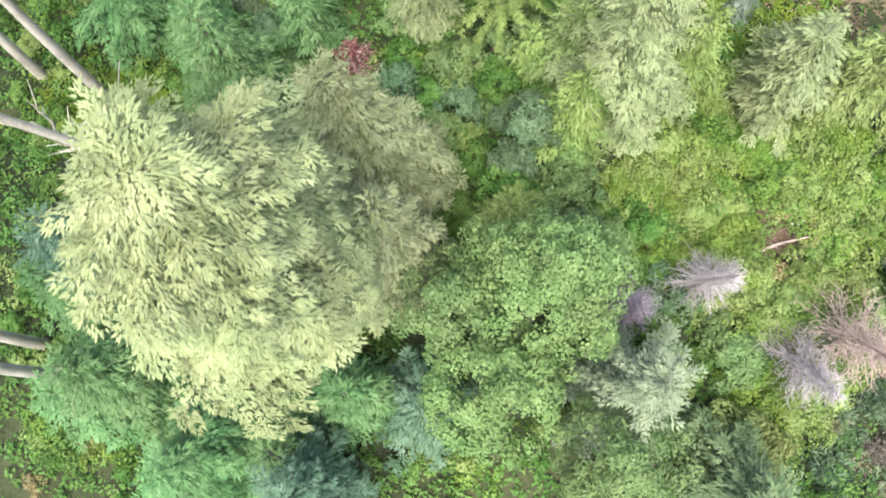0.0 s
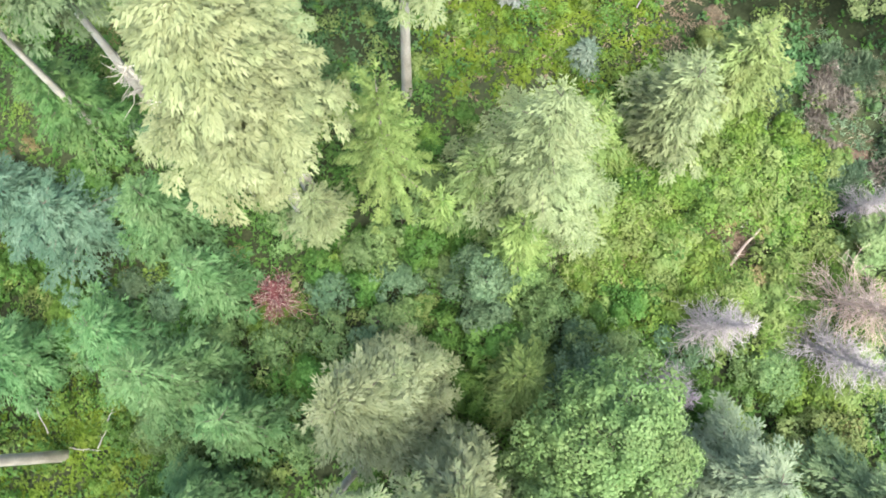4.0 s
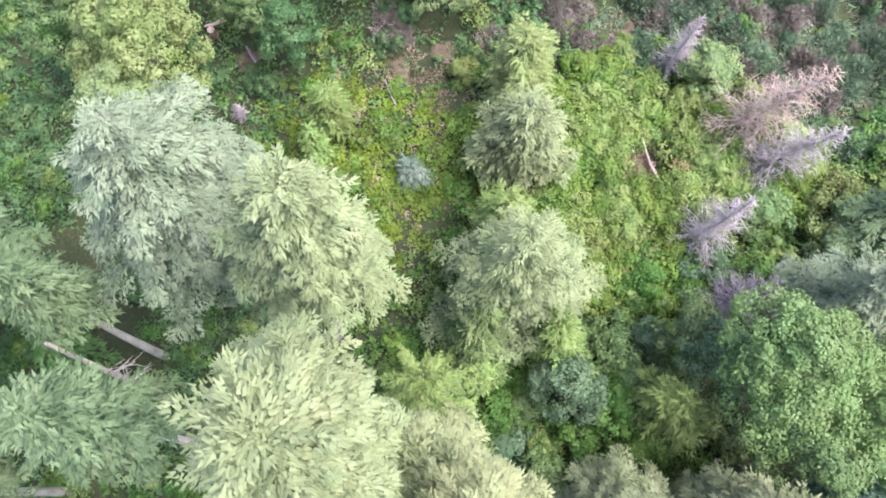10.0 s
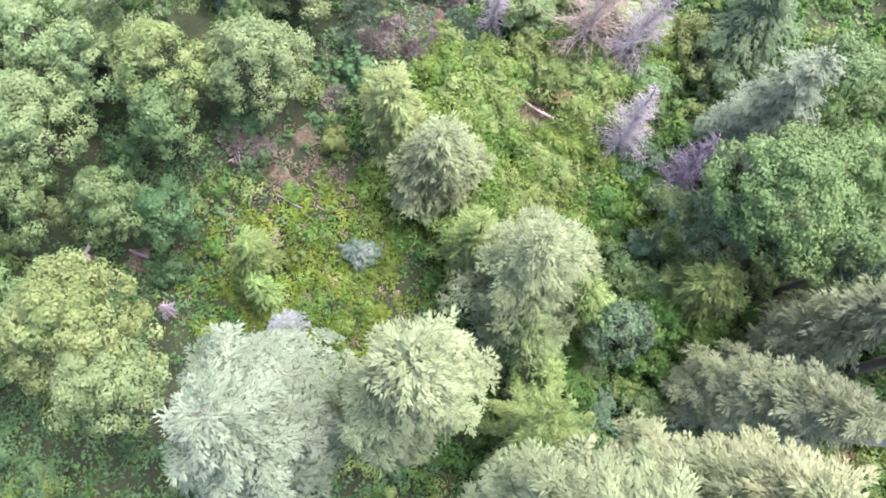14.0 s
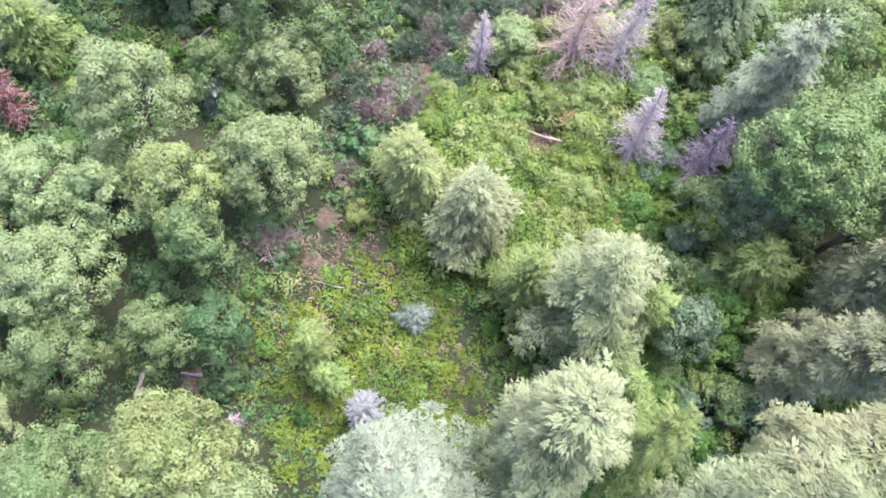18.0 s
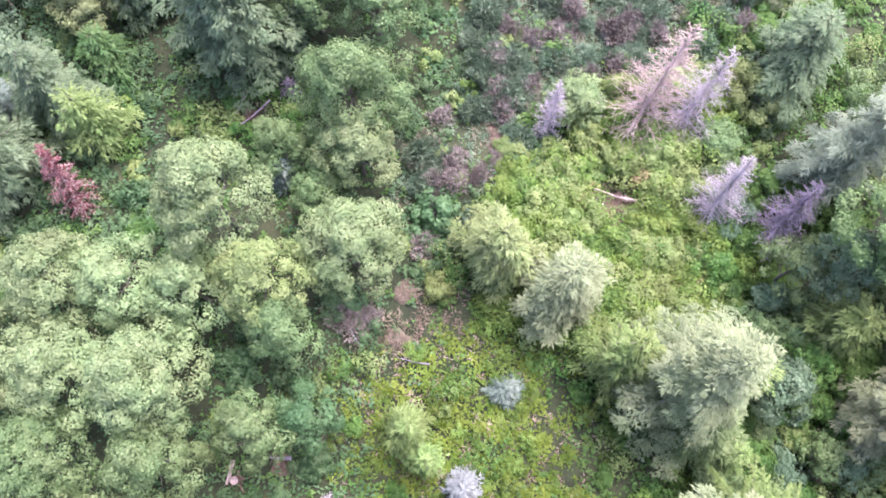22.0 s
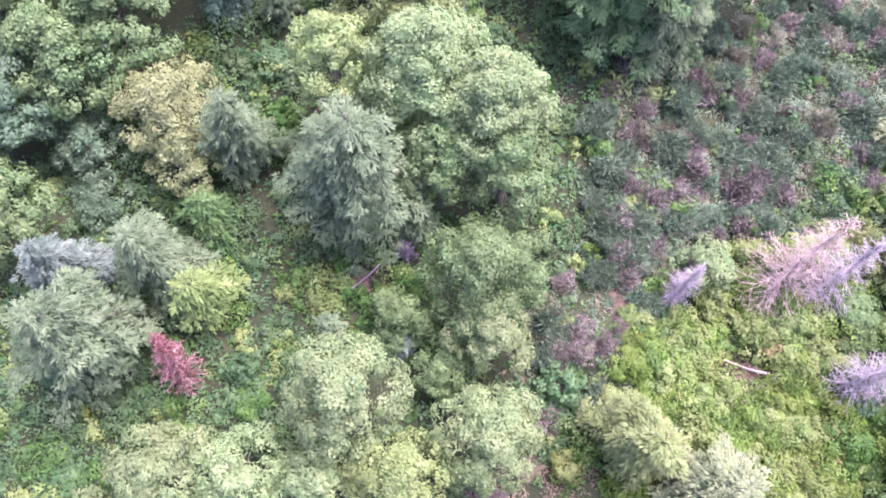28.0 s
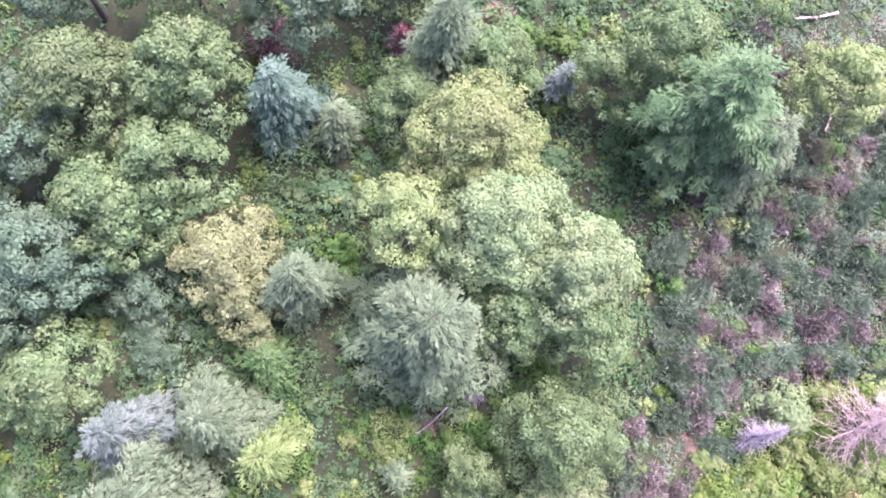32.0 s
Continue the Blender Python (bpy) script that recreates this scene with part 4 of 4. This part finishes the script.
bushes("shrub", bright, scatter(50, 4, 0.7, 1.5), "bright green leafy shrub in the sunlit opening", "bright shrubs")
bushes("shrub", cool, scatter(60, 3, 0.6, 1.3), "cool green leafy shrub in shade", "shaded shrubs")
bushes("broom_bush", broom_g, scatter(120, 2, 0.6, 1.2, (0.7, 1.2)), "dark green wiry broom bush", "broom scrub")
bushes("broom_bush", broom_t, scatter(40, 2, 0.5, 1.0, (0.8, 1.3)), "tan-green wiry broom bush", "broom scrub")
bushes("broom_bush", broom_b, scatter(90, 2, 0.45, 1.0, (0.8, 1.3)), "brown-purple half-dead wiry broom bush", "broom scrub")
bushes("shrub", rusty, scatter(42, 4, 0.5, 1.0), "small shrub with rust-tinted leaves", "rusty shrubs")
bushes("shrub", moss, scatter(75, 1, 0.25, 0.7), "small yellow-green shrub on the mossy clearing", "clearing shrubs")


def thicket(n, code, mat, leaf, label, lumps=7, per=24, lo=0.5, hi=1.7):
    """The uncounted mass of bushes between the single ones, each of several rounded clumps."""
    out = np.array(scatter(n, code, lo, hi, (0.7, 1.3), (-34, 68, -20, 48)))
    j = np.repeat(np.arange(n), lumps)
    d = rand_dirs(n * lumps)
    d[:, 2] = np.abs(d[:, 2])
    size = out[j, 2] * R.uniform(0.3, 0.5, len(j))
    c0 = d * (out[j, 2] * R.uniform(0.2, 0.85, len(j)))[:, None] * np.stack([np.ones(len(j)), np.ones(len(j)), out[j, 3]], 1)
    c0 += np.stack([out[j, 0], out[j, 1], height(out[j, 0], out[j, 1])], 1)
    i = np.repeat(np.arange(len(j)), per)
    m = len(i)
    e = unit(R.normal(size=(m, 3)) + np.array([0, 0, 0.6]) + 0.4 * d[i])
    c = c0[i] + e * (size[i] * R.uniform(0.8, 1.08, m))[:, None]
    nrm = unit(e + R.normal(0, 0.13, (m, 3)) + np.array([0, 0, 0.15]))
    dd = unit(np.cross(nrm, rand_dirs(m)))
    sz = leaf * R.uniform(0.7, 1.4, m)
    tagged(new("thicket", blades("thicket", leaves(c, dd, nrm, sz * 1.15, sz * 0.85, 0.12), mat)), label, "undergrowth", kind="stuff")


thicket(440, 0, "shrub_leaves", 0.115, "dense green leafy thicket between the trees", 8, 46, 0.7, 1.7)
thicket(440, 3, "cool_ground_leaves", 0.115, "cool green shaded thicket between the trees", 8, 46, 0.7, 1.7)
thicket(170, 3, "pale_shrub_leaves", 0.13, "light green shrubs in the shaded thicket", 8, 36, 0.5, 1.3)
thicket(150, 0, "pale_shrub_leaves", 0.13, "light green shrubs between the trees", 8, 36, 0.5, 1.3)
thicket(110, 4, "bright_shrub_leaves", 0.105, "bright green shrubs of the opening", 9, 60, 0.8, 1.8)
thicket(120, 4, "pale_shrub_leaves", 0.105, "pale green shrubs of the opening", 9, 60, 0.8, 1.7)
thicket(45, 4, "shrub_leaves", 0.105, "deep green shrubs of the opening", 9, 60, 0.7, 1.6)
thicket(60, 3, "bright_shrub_leaves", 0.13, "bright green shrubs in the shaded thicket", 8, 36, 0.5, 1.2)
thicket(60, 2, "cool_ground_leaves", 0.12, "muted green shrubs between broom bushes", 7, 30, 0.4, 1.0)

# ---- the forest goes on beyond the clearing ----
for wood, wmat, wn, tall in (("far_conifers", "fir_needles", 900, 2.6), ("far_alders", "alder_leaves", 900, 1.3)):
    ang, rad = R.uniform(0, 6.283, wn), 46 + 200 * R.rand(wn) ** 1.4
    wx, wy = 17 + rad * np.cos(ang) * 1.2, 14 + rad * np.sin(ang)
    k = 44
    i = np.repeat(np.arange(wn), k)
    size = R.uniform(2.2, 3.6, wn)[i]
    d = rand_dirs(len(i))
    d[:, 2] = np.abs(d[:, 2])
    taper = (1 - 0.75 * d[:, 2:3]) if tall > 2 else 1.0
    p = d * size[:, None] * np.array([1, 1, tall]) * np.concatenate([np.ones((len(i), 2)) * taper, np.ones((len(i), 1))], 1)
    p += np.stack([wx[i], wy[i], height(wx[i], wy[i]) + 1.5], 1)
    nrm = unit(d + R.normal(0, 0.3, (len(i), 3)))
    tagged(new(wood, blades(wood, leaves(p, unit(np.cross(nrm, rand_dirs(len(i)))), nrm, size * 0.55, size * 0.42, 0.1), wmat)), "distant mixed forest round the clearing", "forest", kind="stuff")

# ---- fallen wood ----
def fallen_log(x, y, length, r, turn, mat, label, tilt=0.0, lift=0.25):
    z = float(height(x, y))
    ob = thing("fallen_log", (x, y, z), label, "log", "fallen wood")
    ob.matrix_basis = pose(x, y, z + r * 0.8 + lift, 0, tilt, turn)
    s = np.linspace(0, 1, 9)
    p = np.stack([length * (s - 0.5), 0.025 * length * np.sin(s * 4), 0.02 * np.sin(s * 9)], 1)
    part("trunk", tubes("trunk", [(p, r * (1 - 0.5 * s))], mat, 8), ob)
    for k in range(5):
        b = p[R.randint(1, 8)]
        e = b + np.array([R.uniform(-0.1, 0.4), R.choice([-1, 1]) * R.uniform(0.155, 0.35), R.uniform(0, 0.3)]) * length * 0.3
        part("branch_stub", tubes("branch_stub", [(np.stack([b, (b + e) / 2 + [0, 0, 0.03], e]), np.array([0.3 * r, 0.2 * r, 0.08 * r]))], mat, 5), ob)
    return ob


def soil_patch(x, y, r, mat, label, turn=0.0):
    """A low, uneven heap of bare earth."""
    k, rings = 22, 6
    a = np.arange(k) * 2 * np.pi / k
    edge = r * (1 + 0.22 * np.sin(2 * a + turn) + 0.14 * np.sin(5 * a + 2 * turn) + R.normal(0, 0.06, k))
    v = [[x, y, float(height(x, y)) + 0.14]]
    for q in range(1, rings + 1):
        s = q / rings
        X, Y = x + np.cos(a) * edge * s, y + np.sin(a) * edge * s
        v += np.stack([X, Y, height(X, Y) + 0.14 * (1 - s ** 3) - 0.08 * s ** 6 + R.normal(0, 0.03, k)], 1).tolist()
    f = [(0, 1 + j, 1 + (j + 1) % k, 0) for j in range(k)]
    f += [(1 + q * k + j, 1 + (q + 1) * k + j, 1 + (q + 1) * k + (j + 1) % k, 1 + q * k + (j + 1) % k) for q in range(rings - 1) for j in range(k)]
    me = bpy.data.meshes.new("bare_soil")
    me.from_pydata([tuple(p) for p in v], [], [t[:3] if t[0] == t[3] else t for t in f])
    me.polygons.foreach_set("use_smooth", np.full(len(me.polygons), True))
    me.materials.append(MATS[mat])
    tagged(new("bare_soil", me), label, "soil", kind="structure")


def stump(x, y, r, h, label):
    z = float(height(x, y))
    ob = thing("tree_stump", (x, y, z), label, "stump", "fallen wood")
    s = np.linspace(0, 1, 6)
    a = np.arange(14) * 2 * np.pi / 14
    p = np.stack([0.05 * s, 0.03 * s, h * s], 1)
    part("trunk", tubes("trunk", [(p, r * (1.35 - 0.45 * s ** 0.6))], "red_soil", 12), ob)
    top = np.concatenate([[[0.05, 0.03, h - 0.06]], np.stack([0.05 + 0.9 * r * np.cos(a), 0.03 + 0.9 * r * np.sin(a), h + R.normal(0, 0.05, 14)], 1)])
    part("cut_face", mesh_of("cut_face", top, np.array([(0, 1 + i, 1 + (i + 1) % 14) for i in range(14)]), "fallen_wood"), ob, "broken pale wood top")
    for k in range(5):
        e = np.array([math.cos(k * 1.3), math.sin(k * 1.3), 0]) * r * R.uniform(1.8, 2.8)
        part("root", tubes("root", [(np.stack([e * 0.3 + [0, 0, 0.16], e * 0.7 + [0, 0, 0.08], e]), np.array([0.09, 0.06, 0.02]))], "red_soil", 6), ob)


def stick(x, y, length, r, turn, lift, mat, label):
    """A thin, crooked dead stick that leans on the undergrowth."""
    s = np.linspace(0, 1, 8)
    p = np.stack([length * s, R.normal(0, 0.03, 8).cumsum() * length * 0.5, 0.25 + lift * s + 0.03 * np.sin(7 * s)], 1)
    ob = thing("dead_stick", (x, y, float(height(x, y))), label, "stick", "fallen wood")
    ob.matrix_basis = pose(x, y, float(height(x, y)), 0, 0, turn)
    part("stem", tubes("stem", [(p, r * (1 - 0.7 * s))], mat, 5), ob)
    for k in (2, 3, 4, 5, 6):
        e = p[k] + np.array([R.uniform(0.1, 0.5), R.choice([-1, 1]) * R.uniform(0.155, 0.35), R.uniform(-0.05, 0.25)]) * length * 0.28
        part("twig", tubes("twig", [(np.stack([p[k], (p[k] + e) / 2 + [0, 0, 0.02], e]), np.array([0.4, 0.25, 0.1]) * r)], mat, 4), ob)


def flowers(x, y, n, spread, label):
    """A flowering patch: stalks with flat white heads."""
    ob = thing("white_flowers", (x, y, float(height(x, y))), label, "flowers", "flowers")
    P = np.stack([R.normal(0, spread, n), R.normal(0, spread, n), R.uniform(0.5, 0.95, n)], 1)
    part("stalks", tubes("stalks", [(np.stack([p * [0.8, 0.8, 0], p]), np.array([0.008, 0.005])) for p in P], "bark", 4), ob)
    i = np.repeat(np.arange(n), 9)
    c = P[i] + R.normal(0, 0.05, (len(i), 3)) * [1, 1, 0.3]
    part("petals", blades("petals", leaves(c, unit(R.normal(size=(len(i), 3)) * [1, 1, 0.2]), unit(R.normal(0, 0.3, (len(i), 3)) + [0, 0, 1]), 0.04, 0.035), "white_petals"), ob)


soil_patch(14.73, 6.78, 0.8, "red_soil", "reddish bare earth in a bright opening", 0.4)
soil_patch(14.12, 8.21, 0.8, "red_soil", "reddish bare earth in a bright opening", 2.0)
soil_patch(21.55, 6.79, 0.9, "red_soil", "reddish bare earth between broom bushes", 1.0)
soil_patch(33.95, 12.48, 0.6, "red_soil", "reddish bare soil beside a fallen trunk", 3.0)
soil_patch(23.09, 26.92, 0.7, "red_soil", "brown bare earth among shaded herbs", 4.0)
fallen_log(15.01, 6.68, 2.3, 0.085, 13, "fallen_wood", "bleached rosy fallen log on bare soil", 4, 0.45)
fallen_log(33.91, 12.37, 2.6, 0.05, 71, "dark_dead_wood", "thin fallen trunk lying in the undergrowth", 6, 0.45)
fallen_log(19.68, 19.20, 1.5, 0.035, 20, "dark_dead_wood", "weathered fallen branch on dry grass")
fallen_log(25.04, 28.57, 1.2, 0.13, 110, "fallen_wood", "reddish rotting log among shaded herbs")
fallen_log(23.29, 26.72, 1.1, 0.1, 30, "dark_dead_wood", "brown rotting log among shaded herbs")
fallen_log(26.51, -16.18, 2.4, 0.09, 40, "rosy_dead_wood", "pinkish dead fallen branch in dark shrubs")
fallen_log(23.48, -11.71, 2.0, 0.08, 100, "rosy_dead_wood", "pinkish dead fallen branch in dark shrubs")
fallen_log(24.20, -12.63, 1.8, 0.07, -20, "rosy_dead_wood", "pinkish dead fallen branch in dark shrubs")
stump(24.58, 28.75, 0.24, 0.55, "reddish rotten stump among shaded herbs")
soil_patch(21.18, 18.65, 0.7, "dry_soil", "pale dry earth at the clearing edge", 1.5)
soil_patch(22.00, 16.32, 0.7, "dry_soil", "pale dry earth at the clearing edge", 5.0)
for bx, by, br in BARE:
    n = int(520 * br * br)
    ang, rad = R.uniform(0, 6.283, n), br * 1.15 * np.sqrt(R.rand(n))
    sx, sy = bx + rad * np.cos(ang), by + rad * np.sin(ang)
    tuft = np.stack([sx, sy, height(sx, sy) + R.uniform(0.2, 0.42, n)], 1)
    tagged(new("dry_stalks", blades("dry_stalks", leaves(tuft, unit(R.normal(size=(n, 3)) + [0, 0, 0.3]), rand_dirs(n), R.uniform(0.12, 0.3, n), 0.035, 0.1), "dry_grass")), "dry stalks scattered over bare earth", "dry grass", kind="stuff")
flowers(15.49, 7.59, 4, 0.15, "small white flowers above bright shrubs")
for tx, ty, tl, tt in ((-15.0, 17.6, 2.2, 30), (-16.8, 19.9, 2.6, 75), (-16.1, 18.6, 1.8, -40), (23.6, 19.2, 1.4, 150), (13.4, 6.1, 1.6, 60), (17.2, 6.1, 1.5, 120), (19.7, 8.5, 1.5, 10), (34.7, 11.5, 1.4, 100)):
    stick(tx, ty, tl, 0.03, tt, R.uniform(0.2, 0.7), "dead_wood", "thin bleached dead stick in the undergrowth")
bushes("broom_bush", broom_b, [(23.6, 19.3, 1.1, 0.9), (22.4, 13.7, 1.0, 1.0), (23.0, 9.4, 1.0, 1.0), (23.0, 18.4, 0.8, 0.8)], "brown half-dead wiry bush at the clearing edge", "broom scrub")
bushes("shrub", rusty, [(9.3, 9.0, 1.3, 1.0), (9.8, 8.4, 1.0, 1.0)], "rust-tinted leafy bush beside green shrubs", "rusty shrubs")
bushes("shrub", broom_b, [(-0.2, 13.7, 0.9, 0.8), (0.8, 12.8, 0.8, 0.8)], "mauve-brown half-dead shrub in deep undergrowth", "rusty shrubs")
bushes("shrub", pale, [(13.4, 3.0, 1.3, 1.0), (15.1, 4.7, 1.1, 1.0), (17.6, 4.5, 1.2, 1.1), (12.2, 8.3, 1.2, 0.9), (7.9, 8.6, 1.2, 1.0), (16.6, 9.2, 1.1, 0.9)], "large pale green rounded shrub in the opening", "bright shrubs")
bushes("shrub", bright, [(12.9, 7.3, 1.4, 1.0), (10.2, 6.3, 1.5, 1.0), (7.5, 5.2, 1.3, 1.1), (13.0, 0.2, 1.4, 1.0), (11.5, 6.4, 1.2, 1.0), (9.5, 8.5, 1.4, 1.0), (7.9, 7.0, 1.3, 1.0), (5.9, 6.4, 1.3, 1.0), (8.4, 9.6, 1.2, 1.0)], "large yellow-green rounded shrub in the opening", "bright shrubs")
